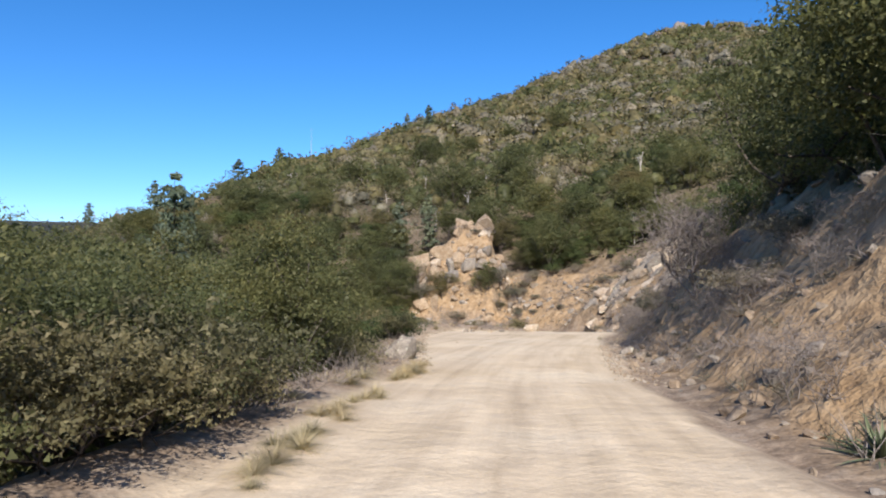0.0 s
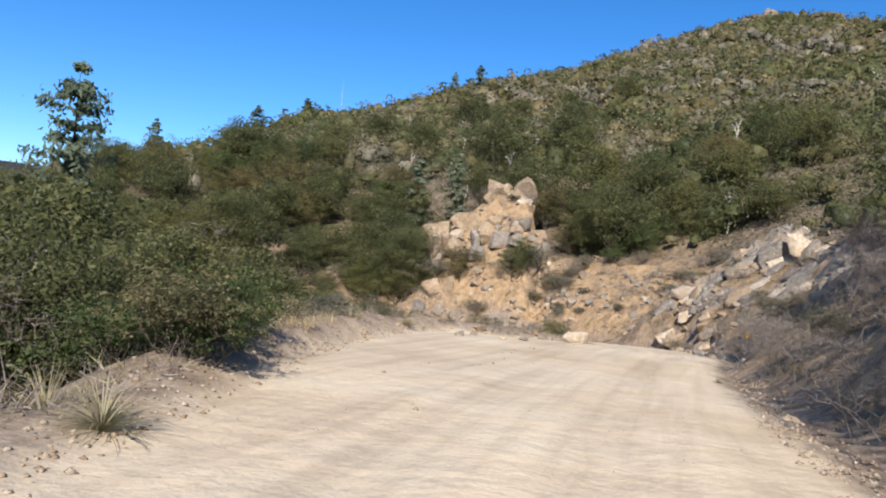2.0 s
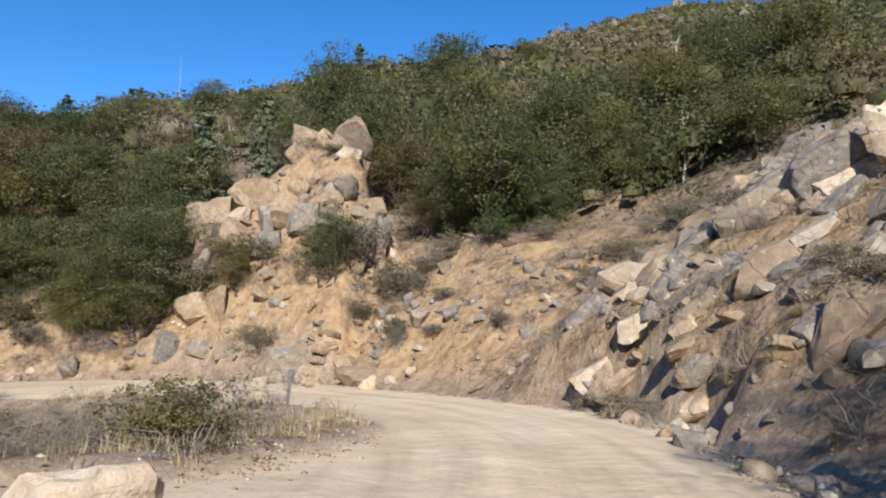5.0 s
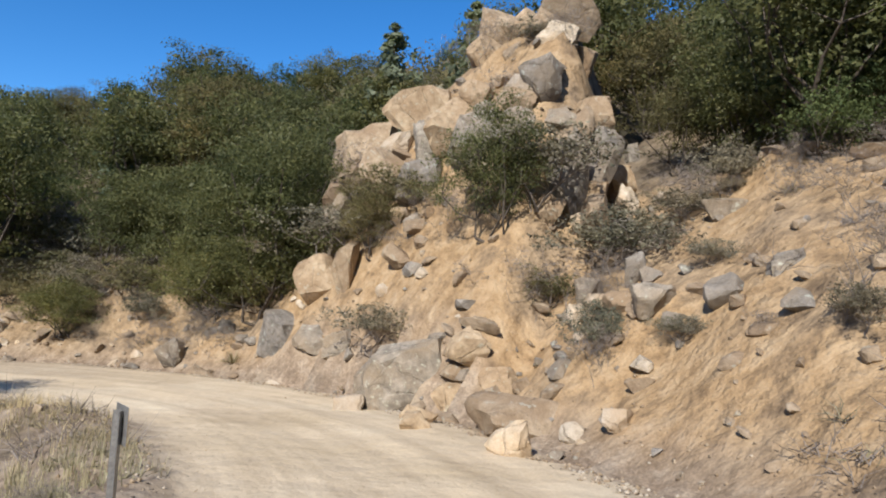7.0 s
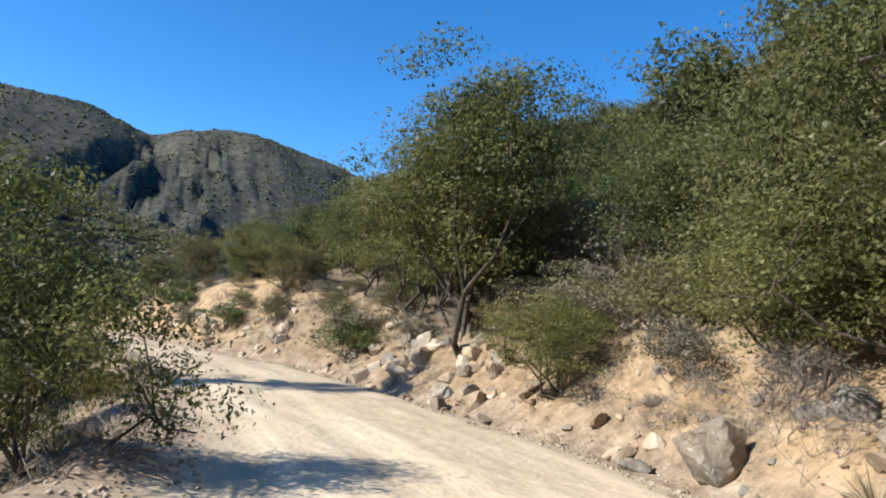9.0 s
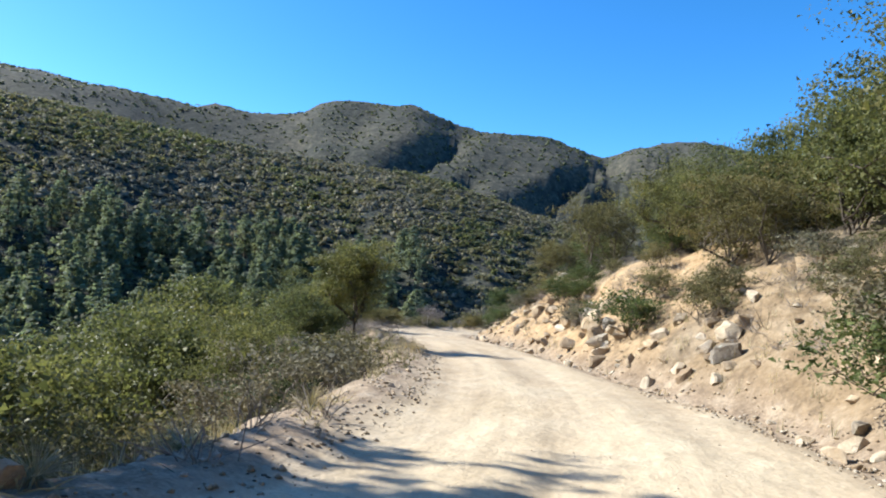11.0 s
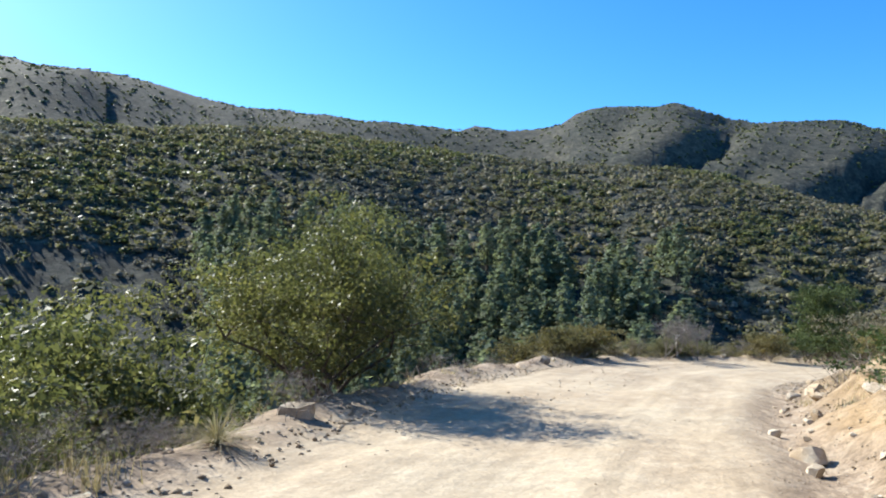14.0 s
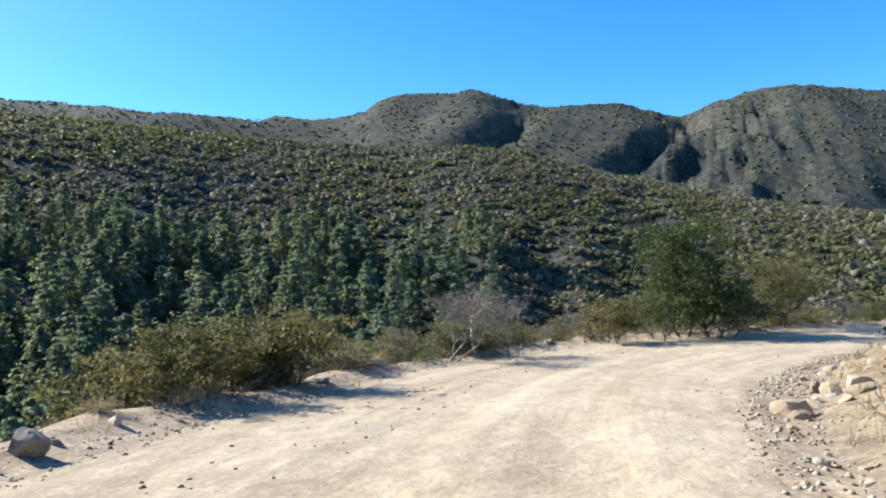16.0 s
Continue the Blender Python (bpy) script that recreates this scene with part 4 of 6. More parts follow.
rock(7.09, 67.30, -1.01, 0.21, 0.20, 0.28, M_GRANITE, 17, -2, 2, "on the slope beside the outcrop", "boulders of the road cut")
rock(8.72, 67.82, 0.27, 0.67, 0.40, 0.30, M_GRANITE, 18, 2, -4, "on the slope beside the outcrop", "boulders of the road cut")
rock(11.82, 80.92, 6.70, 0.76, 0.54, 0.54, M_GRANITE, 18, 4, -5, "on the slope beside the outcrop", "boulders of the road cut")
rock(6.00, 74.58, 2.54, 0.20, 0.28, 0.46, M_GRANITE, 24, 4, -11, "on the slope beside the outcrop", "boulders of the road cut")
rock(12.00, 73.67, 4.33, 0.56, 0.43, 0.48, M_GRANITE, 14, 5, -5, "on the slope beside the outcrop", "boulders of the road cut")
rock(12.78, 58.07, -0.99, 0.82, 0.61, 0.65, M_PALE, -6, -5, 25, "in the grey rock bank beside the road", "bedrock blocks")
rock(12.35, 57.32, -1.62, 0.61, 0.39, 0.32, M_PALE, -1, 3, 10, "in the grey rock bank beside the road", "bedrock blocks")
rock(13.44, 55.35, -0.65, 0.57, 0.35, 0.27, M_GRANITE, -10, -3, -25, "in the grey rock bank beside the road", "bedrock blocks")
rock(14.27, 55.39, 0.26, 0.58, 0.37, 0.31, M_GRANITE, -3, 5, -30, "in the grey rock bank beside the road", "bedrock blocks")
rock(15.32, 57.67, 1.16, 0.80, 0.51, 0.42, M_GRANITE, -1, 6, -35, "in the grey rock bank beside the road", "bedrock blocks")
rock(16.79, 62.37, 1.99, 0.71, 0.45, 0.36, M_GRANITE, -8, -3, -35, "in the grey rock bank beside the road", "bedrock blocks")
rock(11.83, 55.84, -1.98, 0.53, 0.32, 0.25, M_GRANITE, 5, 6, -15, "in the grey rock bank beside the road", "bedrock blocks")
rock(13.44, 53.64, -0.91, 0.33, 0.24, 0.25, M_GRANITE, -0, -4, -15, "in the grey rock bank beside the road", "bedrock blocks")
rock(10.71, 59.36, -2.43, 0.38, 0.24, 0.19, M_GRANITE, -9, 0, -10, "in the grey rock bank beside the road", "bedrock blocks")
rock(10.31, 59.47, -2.82, 0.19, 0.16, 0.19, M_GRANITE, 10, 5, -7, "in the grey rock bank beside the road", "bedrock blocks")
rock(10.95, 61.05, -1.87, 0.33, 0.25, 0.27, M_GRANITE, -5, 5, -8, "in the grey rock bank beside the road", "bedrock blocks")
rock(14.85, 62.30, 0.71, 0.47, 0.32, 0.30, M_GRANITE, 10, -2, 3, "in the grey rock bank beside the road", "bedrock blocks")
rock(16.77, 58.81, 2.62, 0.42, 0.39, 0.51, M_GRANITE, -5, 5, -9, "in the grey rock bank beside the road", "bedrock blocks")
rock(13.88, 54.07, -0.39, 0.35, 0.23, 0.20, M_GRANITE, -5, -2, -30, "in the grey rock bank beside the road", "bedrock blocks")
rock(14.86, 57.43, 0.32, 0.41, 0.28, 0.25, M_GRANITE, -1, -1, -30, "in the grey rock bank beside the road", "bedrock blocks")
rock(5.46, 44.09, -1.98, 0.55, 0.36, 0.31, M_PALE, 13, -6, -2, "on the berm of the pullout", "stones of the berm")
rock(1.28, 39.64, -1.74, 0.15, 0.11, 0.12, M_GRANITE, 13, 6, -12, "on the berm of the pullout", "stones of the berm")
rock(1.71, 41.15, -1.83, 0.13, 0.10, 0.11, M_GRANITE, -1, 7, 12, "on the berm of the pullout", "stones of the berm")
rock(3.40, 41.24, -1.86, 0.19, 0.12, 0.09, M_GRANITE, -7, 4, 10, "on the berm of the pullout", "stones of the berm")
rock(2.65, 40.40, -1.82, 0.15, 0.09, 0.07, M_PALE, 6, 0, 8, "on the berm of the pullout", "stones of the berm")
rock(-1.17, 19.63, -0.61, 0.50, 0.35, 0.43, M_GRANITE, -6, -3, -28, "beside the road", "roadside boulders")
rock(6.17, 23.94, -1.12, 0.28, 0.18, 0.21, M_GRANITE, -12, 1, -7, "beside the road", "roadside boulders")
rock(6.17, 22.32, -0.83, 0.22, 0.13, 0.14, M_PALE, 9, -7, -5, "beside the road", "roadside boulders")
rock(5.96, 20.69, -0.84, 0.20, 0.12, 0.11, M_GRANITE, 6, 7, 10, "beside the road", "roadside boulders")
rock(7.04, 28.76, -1.42, 0.23, 0.13, 0.11, M_PALE, 12, 1, 10, "beside the road", "roadside boulders")
rock(-36.45, 65.32, -4.79, 0.24, 0.18, 0.19, M_GRANITE, 68, 4, 20, "in the ledge beside the road", "ledge blocks")
rock(-35.81, 65.38, -5.36, 0.20, 0.15, 0.15, M_PALE, 76, 3, -8, "in the ledge beside the road", "ledge blocks")
rock(-32.64, 66.48, -5.03, 0.21, 0.16, 0.18, M_PALE, 83, -1, 15, "in the ledge beside the road", "ledge blocks")
rock(-33.68, 67.19, -4.42, 0.19, 0.17, 0.22, M_GRANITE, 94, 2, 20, "in the ledge beside the road", "ledge blocks")
rock(-46.06, 63.25, -3.76, 0.20, 0.17, 0.20, M_TAN, 75, 6, -4, "in the ledge beside the road", "ledge blocks")
rock(-44.49, 62.20, -5.01, 0.39, 0.28, 0.29, M_TAN, 81, 5, 25, "in the ledge beside the road", "ledge blocks")
rock(-41.29, 64.38, -4.16, 0.27, 0.21, 0.23, M_TAN, 78, -5, 20, "in the ledge beside the road", "ledge blocks")
rock(-44.68, 62.75, -4.41, 0.25, 0.20, 0.21, M_TAN, 91, -5, 1, "in the ledge beside the road", "ledge blocks")
rock(-45.30, 61.56, -5.52, 0.30, 0.21, 0.22, M_TAN, 94, 5, 7, "in the ledge beside the road", "ledge blocks")
rock(-35.67, 65.96, -4.87, 0.20, 0.15, 0.15, M_GRANITE, 68, 2, 8, "in the ledge beside the road", "ledge blocks")
rock(-31.82, 67.55, -4.72, 0.18, 0.14, 0.15, M_PALE, 69, -4, 9, "in the ledge beside the road", "ledge blocks")
rock(-23.28, 71.09, -4.09, 0.27, 0.27, 0.38, M_PALE, 75, 0, 8, "in the ledge beside the road", "ledge blocks")
rock(-20.67, 70.89, -3.97, 0.28, 0.25, 0.33, M_PALE, 80, -0, -8, "in the ledge beside the road", "ledge blocks")
rock(-17.57, 70.95, -4.25, 0.24, 0.23, 0.31, M_PALE, 90, -8, -10, "in the ledge beside the road", "ledge blocks")
rock(-20.53, 70.05, -5.01, 0.41, 0.28, 0.26, M_PALE, 69, -6, 20, "in the ledge beside the road", "ledge blocks")
rock(-23.79, 70.24, -4.61, 0.32, 0.23, 0.22, M_PALE, 71, -7, 15, "in the ledge beside the road", "ledge blocks")
rock(-17.68, 71.52, -3.66, 0.21, 0.17, 0.21, M_GRANITE, 92, -7, 11, "in the ledge beside the road", "ledge blocks")
rock(-19.86, 71.34, -3.93, 0.29, 0.23, 0.25, M_GRANITE, 77, -3, 0, "in the ledge beside the road", "ledge blocks")
rock(-32.69, 69.83, -2.81, 0.36, 0.31, 0.39, M_PALE, 86, 1, -4, "in the ledge beside the road", "ledge blocks")
rock(-33.11, 70.73, -2.61, 0.25, 0.21, 0.25, M_PALE, 73, -3, -3, "in the ledge beside the road", "ledge blocks")
rock(-30.44, 67.90, -4.93, 0.33, 0.25, 0.26, M_GRANITE, 83, 3, -9, "in the ledge beside the road", "ledge blocks")
rock(-14.55, 70.83, -4.75, 0.14, 0.12, 0.14, M_PALE, 70, -5, -3, "in the ledge beside the road", "ledge blocks")
rock(-47.61, 62.76, -3.62, 0.37, 0.38, 0.54, M_PALE, 115, 2, 5, "in the tan rock nose beside the road", "nose boulders")
rock(-45.39, 63.59, -3.66, 0.33, 0.25, 0.26, M_PALE, 127, -2, -10, "in the tan rock nose beside the road", "nose boulders")
rock(-44.35, 64.14, -3.39, 0.24, 0.20, 0.24, M_PALE, 122, -1, 7, "in the tan rock nose beside the road", "nose boulders")
rock(-37.06, 64.91, -4.82, 0.41, 0.34, 0.40, M_PALE, 115, -0, -25, "in the tan rock nose beside the road", "nose boulders")
rock(-36.11, 65.47, -4.92, 0.23, 0.18, 0.20, M_PALE, 125, -1, -10, "in the tan rock nose beside the road", "nose boulders")
rock(-35.95, 65.12, -5.30, 0.40, 0.25, 0.21, M_PALE, 124, -1, -12, "in the tan rock nose beside the road", "nose boulders")
rock(-43.66, 62.86, -4.75, 0.35, 0.27, 0.30, M_TAN, 120, 3, -6, "in the tan rock nose beside the road", "nose boulders")
rock(-41.36, 62.45, -5.83, 0.23, 0.17, 0.18, M_TAN, 117, -1, -10, "in the tan rock nose beside the road", "nose boulders")
rock(-44.76, 62.20, -4.80, 0.32, 0.24, 0.26, M_TAN, 131, -2, 9, "in the tan rock nose beside the road", "nose boulders")
rock(-38.85, 65.07, -4.36, 0.27, 0.21, 0.23, M_TAN, 127, -4, 10, "in the tan rock nose beside the road", "nose boulders")
rock(-39.85, 63.98, -4.96, 0.37, 0.27, 0.29, M_TAN, 118, -6, 15, "in the tan rock nose beside the road", "nose boulders")
rock(-37.28, 64.62, -5.22, 0.19, 0.15, 0.16, M_TAN, 124, 6, 8, "in the tan rock nose beside the road", "nose boulders")
rock(-42.21, 56.42, -6.08, 0.16, 0.11, 0.11, M_PALE, 129, 4, 7, "at the road edge", "roadside boulders")
rock(-126.60, -81.95, -36.56, 6.53, 4.19, 3.52, M_GRANITE, 127, -6, -20, "at the road edge", "roadside boulders")
rock(-66.37, 47.15, -7.56, 0.09, 0.08, 0.10, M_PALE, 98, -6, 2, "at the road edge", "roadside boulders")
rock(-64.78, 47.59, -7.50, 0.22, 0.17, 0.19, M_GRANITE, 119, -7, 30, "at the road edge", "roadside boulders")
rock(-65.20, 47.55, -7.59, 0.11, 0.08, 0.09, M_GRANITE, 101, 6, -10, "at the road edge", "roadside boulders")
rock(-90.24, 55.26, -8.65, 0.29, 0.17, 0.12, M_PALE, 98, 5, -8, "at the road edge", "roadside boulders")
rock(-15.62, 63.46, -5.17, 0.15, 0.10, 0.10, M_PALE, 103, 3, -9, "at the road edge", "roadside boulders")
rock(-16.29, 63.66, -5.25, 0.20, 0.13, 0.11, M_GRANITE, 106, 1, 8, "at the road edge", "roadside boulders")
for x, y, z, sx, sz, m in [(5.75, 69.9, 2.3, 0.6, 0.95, M_GRANITE), (5.45, 70.7, 3.4, 0.65, 0.8, M_TAN), (5.95, 68.5, 0.5, 0.5, 0.7, M_TAN), (5.9, 71.4, 3.9, 0.6, 0.7, M_TAN), (6.3, 69.4, 0.7, 0.45, 0.5, M_GRANITE), (5.2, 69.6, 2.6, 0.5, 0.7, M_TAN), (6.4, 70.6, 1.6, 0.4, 0.5, M_PALE)]:
    rock(x, y, z, sx, sx * 0.95, sz, m, 40 * z, 6, 12, "in the outcrop above the road", "great blocks", settle=0.9)
# broken rock between the great blocks of the outcrop
infill = np.random.default_rng(12)
for k in range(26):
    zc = infill.uniform(-0.8, 4.4)
    xc = infill.uniform(-3.4, 1.4) + 0.95 * max(zc, 0)
    yc = 69.9 - 0.63 * xc + 0.68 * zc + infill.uniform(0.0, 0.7)
    size = infill.uniform(0.18, 0.55)
    rock(xc, yc, zc, size * infill.uniform(0.8, 1.5), size, size * infill.uniform(0.7, 1.3), (M_TAN, M_TAN, M_GRANITE)[k % 3], infill.uniform(-30, 40), infill.uniform(-20, 20), infill.uniform(-25, 25), "in the outcrop above the road", "outcrop boulders", settle=0.6)
# slabs of the grey bank, dipping with the slope
for k in range(120):
    yc = infill.uniform(45.5, 60.0)
    xc = infill.uniform(12.3 if yc > 51.5 else 13.6, 18.2) + 0.15 * max(yc - 56, 0)
    size = infill.uniform(0.28, 0.6) if k % 3 else infill.uniform(0.6, 1.1)
    rock(xc, yc, float(at_ground(xc, yc)) + 0.12 * size, size * infill.uniform(1.0, 1.5), size * infill.uniform(0.7, 1.1), size * infill.uniform(0.4, 0.65), (M_GRANITE, M_PALE, M_GRANITE, M_TAN, M_GRANITE, M_PALE)[k % 6], infill.uniform(-25, 25), infill.uniform(-4, 22), infill.uniform(-50, -26), "in the grey bank", "blocks of the grey bank", settle=-0.1)
for k in range(24):
    yc = infill.uniform(52.0, 59.0)
    xc = infill.uniform(11.7, 13.4)
    size = infill.uniform(0.25, 0.6)
    rock(xc, yc, float(at_ground(xc, yc)) + 0.1 * size, size * 1.3, size, size * infill.uniform(0.5, 0.8), (M_GRANITE, M_PALE, M_TAN)[k % 3], infill.uniform(-30, 30), infill.uniform(-4, 20), infill.uniform(-45, -20), "at the foot of the grey bank", "blocks of the grey bank", settle=-0.25)
rock(17.2, 53.2, 4.6, 0.75, 0.7, 1.15, M_PALE, 10, 8, -28, "on the crest of the grey bank", "blocks of the grey bank", settle=0.5)
rock(16.2, 54.2, 3.6, 0.95, 0.6, 0.6, M_GRANITE, -10, 8, -38, "on the crest of the grey bank", "blocks of the grey bank", settle=0.7)
rock(13.1, 57.4, -0.4, 0.95, 0.8, 0.85, M_PALE, -6, -5, 25, "in the grey bank", "blocks of the grey bank", settle=0.4)
# the rocky summit
for k in range(16):
    xc, yc = 96 + infill.normal() * 7, 284 + infill.normal() * 5
    size = infill.uniform(1.4, 3.2)
    rock(xc, yc, 200, size * infill.uniform(1.0, 1.5), size, size * infill.uniform(0.6, 1.0), (M_TAN, M_GRANITE)[k % 2], infill.uniform(0, 360), infill.uniform(-15, 15), infill.uniform(-20, 20), "on the rocky summit", "summit rocks", settle=0.45)
# blocks of the ledges beside the road
for k in range(46):
    xc, yc = (infill.uniform(-22.5, -15.0), 0) if k < 32 else (infill.uniform(-38, -30), 0)
    i = int(np.abs(ROAD_P[450:, 0] - xc).argmin()) + 450
    off = ROAD_P[i, 4] + infill.uniform(0.6, 2.3)
    xc, yc = ROAD_P[i, 0] + ROAD_T[i, 1] * off, ROAD_P[i, 1] - ROAD_T[i, 0] * off
    size = infill.uniform(0.14, 0.36)
    rock(xc, yc, float(at_ground(xc, yc)) + 0.15 * size, size * infill.uniform(0.9, 1.5), size, size * infill.uniform(0.7, 1.2), (M_PALE, M_TAN, M_GRANITE, M_TAN)[k % 4], infill.uniform(0, 360), infill.uniform(-20, 20), infill.uniform(-25, 25), "in the ledge beside the road", "ledge blocks")
# rubble bedded in the cuts
slope = [beside(infill, 415, 505, 0.3, 7.0) + (0.05 + 0.26 * infill.random() ** 3,) for k in range(700)]
heap("rubble", "tan broken stones bedded in the soil slope", M_TAN, slope[:420])
heap("rubble", "pale broken stones bedded in the soil slope", M_PALE, slope[420:500])
heap("rubble", "grey broken stones bedded in the soil slope", M_GRANITE, slope[500:])
cut = [beside(infill, 505, 740, 0.2, 3.4) + (0.04 + 0.2 * infill.random() ** 3,) for k in range(640)]
heap("rubble", "tan broken stones of the road cut", M_TAN, cut[:300])
heap("rubble", "pale broken stones of the road cut", M_PALE, cut[300:])
shade = [beside(infill, 185, 300, 0.2, 7.0) + (0.04 + 0.16 * infill.random() ** 2.5,) for k in range(420)]
heap("rubble", "tan broken stones of the shaded bank", M_TAN, shade[:250])
heap("rubble", "grey broken stones of the shaded bank", M_GRANITE, shade[250:])
bank_rows = [(infill.uniform(11.5, 20), infill.uniform(46, 64), 0.05 + 0.24 * infill.random() ** 2) for k in range(420)]
heap("rubble", "grey broken rock of the bank", M_GRANITE, bank_rows[:300])
heap("rubble", "tan broken rock of the bank", M_TAN, bank_rows[300:])


# ---- plants near the road ----
# along the first stretch, downhill side
for x, y, h in [(-4.6, 5.6, 2.9), (-3.9, 8.2, 2.8), (-6.5, 8.5, 4.2), (-7.2, 15.5, 4.8), (-5.6, 19.5, 3.8), (-8.2, 25.0, 4.6), (-9.4, 12.4, 5.0)]:
    plant("oak", x, y, h, wide=1.05)
plant("oak", -4.9, 12.6, 3.3, wide=1.1)
plant("oak", -4.0, 14.6, 3.9, wide=1.0)
plant("oak", -4.2, 17.6, 4.6, wide=1.0)
plant("juniper", -10.5, 21.0, 6.2)
for x, y, h in [(-13.6, 22.4, 8.0), (-11.6, 18.4, 5.8), (-16.4, 30.0, 9.2), (-18.6, 26.6, 9.8), (-12.6, 28.4, 6.8), (-15.6, 24.6, 9.2)]:
    plant("oak_big", x, y, h)
plant("oak", -3.6, 3.2, 2.2, wide=1.2)
plant("oak_rust", -9.0, 5.0, 3.4)
plant("shrub_green", -3.3, 10.3, 1.3)
plant("shrub_green", -4.0, 15.8, 1.6, wide=1.1)
plant("shrub", -3.4, 17.6, 1.2)
plant("bare_tree", -5.4, 27.6, 2.6)
plant("shrub_green", -1.4, 25.7, 0.95, wide=1.2)
plant("shrub", -5.0, 22.4, 1.7)
plant("brush", -3.2, 30.4, 1.1, wide=1.3)
plant("brush", -4.4, 32.5, 1.4, wide=1.3)
plant("brush", -3.0, 21.4, 0.9)
plant("brush", 0.0, 41.6, 1.4)
plant("brush", 2.6, 43.6, 0.9, wide=1.4)
plant("brush", -2.8, 37.6, 0.9)
plant("brush", 4.0, 45.6, 0.7, wide=1.3)
plant("shrub_green", 5.0, 47.4, 0.7, wide=1.2)
rim = np.random.default_rng(15)
for k in range(64):
    i = int(rim.integers(330, 386))
    off = -(ROAD_P[i, 3] + rim.uniform(1.0, 6.0))
    x, y = ROAD_P[i, 0] + ROAD_T[i, 1] * off, ROAD_P[i, 1] - ROAD_T[i, 0] * off
    plant(("brush", "brush", "shrub", "brush", "shrub_silver")[k % 5], x, y, rim.uniform(0.6, 1.5), wide=rim.uniform(1.0, 1.5))
plant("shrub", 1.2, 46.2, 1.3, wide=1.2)
for x, y, h in [(-0.9, 22.6, 0.75), (-1.6, 12.4, 0.5), (-1.5, 13.4, 0.45), (-1.7, 15.4, 0.5), (-1.8, 16.2, 0.42), (-2.0, 23.6, 0.8), (-1.7, 36.8, 0.7), (-0.4, 39.5, 0.6), (-2.4, 34.0, 0.5), (-2.2, 10.4, 0.4)]:
    plant("grass", x, y, h, wide=1.3)
straw = np.random.default_rng(77)
for k in range(34):
    y = straw.uniform(5.5, 17.5)
    plant("grass", -1.95 + 0.105 * y + straw.normal() * 0.18 - 0.35, y, straw.uniform(0.28, 0.46), wide=straw.uniform(1.0, 1.4))
# along the first stretch, on the bank
for key, x, y, h in [("oak_big", 11.6, 14.2, 9.6), ("oak_big", 14.0, 19.4, 9.6), ("oak_big", 9.6, 9.2, 6.0), ("oak_big", 15.0, 30.4, 8.2), ("oak_big", 16.6, 24.6, 8.2), ("oak", 19.5, 36.5, 6.8),
                     ("oak", 22.0, 27.0, 6.0), ("juniper", 18.5, 44.5, 5.0), ("oak", 22.5, 48.0, 5.0)]:
    plant(key, x, y, h)
plant("bare_tree", 8.4, 23.4, 3.9)
plant("bare_tree", 9.6, 28.0, 3.6)
plant("bare_tree", 12.6, 38.5, 3.2)
plant("bare_tree", 9.3, 25.8, 3.0)
for x, y, h in [(4.6, 9.2, 1.5), (5.0, 10.6, 1.3), (7.6, 27.4, 1.5), (9.8, 37.6, 1.7), (10.2, 39.6, 1.9), (11.4, 41.6, 1.7), (8.6, 31.6, 1.3), (11.8, 36.0, 1.8), (7.8, 20.6, 1.4), (12.6, 43.6, 1.4), (9.0, 34.4, 1.4), (6.6, 14.8, 1.2), (10.6, 33.0, 1.6)]:
    plant("brush", x, y, h, wide=1.25)
plant("agave", 4.35, 7.1, 0.5, wide=1.3)
for x, y, h in [(-2.9, 5.4, 1.3), (-2.7, 6.6, 1.2), (-3.2, 7.4, 1.9), (-2.6, 8.4, 1.1), (-2.8, 9.6, 1.5), (-3.6, 6.2, 1.9)]:
    plant("shrub", x, y, h, wide=1.1)
dry = np.random.default_rng(31)
for k in range(24):
    y = dry.uniform(12, 45)
    i = int(np.abs(ROAD_P[:, 1] - y)[:430].argmin())
    off = ROAD_P[i, 4] + dry.uniform(1.2, 5.5)
    plant(("brush", "brush", "brush", "shrub_silver")[k % 4], ROAD_P[i, 0] + ROAD_T[i, 1] * off, ROAD_P[i, 1] - ROAD_T[i, 0] * off, dry.uniform(0.6, 1.5), wide=dry.uniform(1.0, 1.5))
for k in range(76):
    x, y = dry.uniform(11.2, 19.0), dry.uniform(46.5, 63.5)
    plant(("brush", "grass", "brush", "grass", "shrub_silver")[k % 5], x, y, dry.uniform(0.35, 0.8), wide=dry.uniform(1.2, 1.8))
for k in range(30):
    x = dry.uniform(-6.0, 14.0)
    i = int(np.hypot(ROAD_P[:, 0] - x, ROAD_P[:, 1] - 63.0).argmin())
    off = ROAD_P[i, 4] + dry.uniform(2.2, 7.5)
    plant(("brush", "shrub_silver", "brush")[k % 3], ROAD_P[i, 0] + ROAD_T[i, 1] * off, ROAD_P[i, 1] - ROAD_T[i, 0] * off, dry.uniform(0.4, 0.95), wide=dry.uniform(1.1, 1.6))
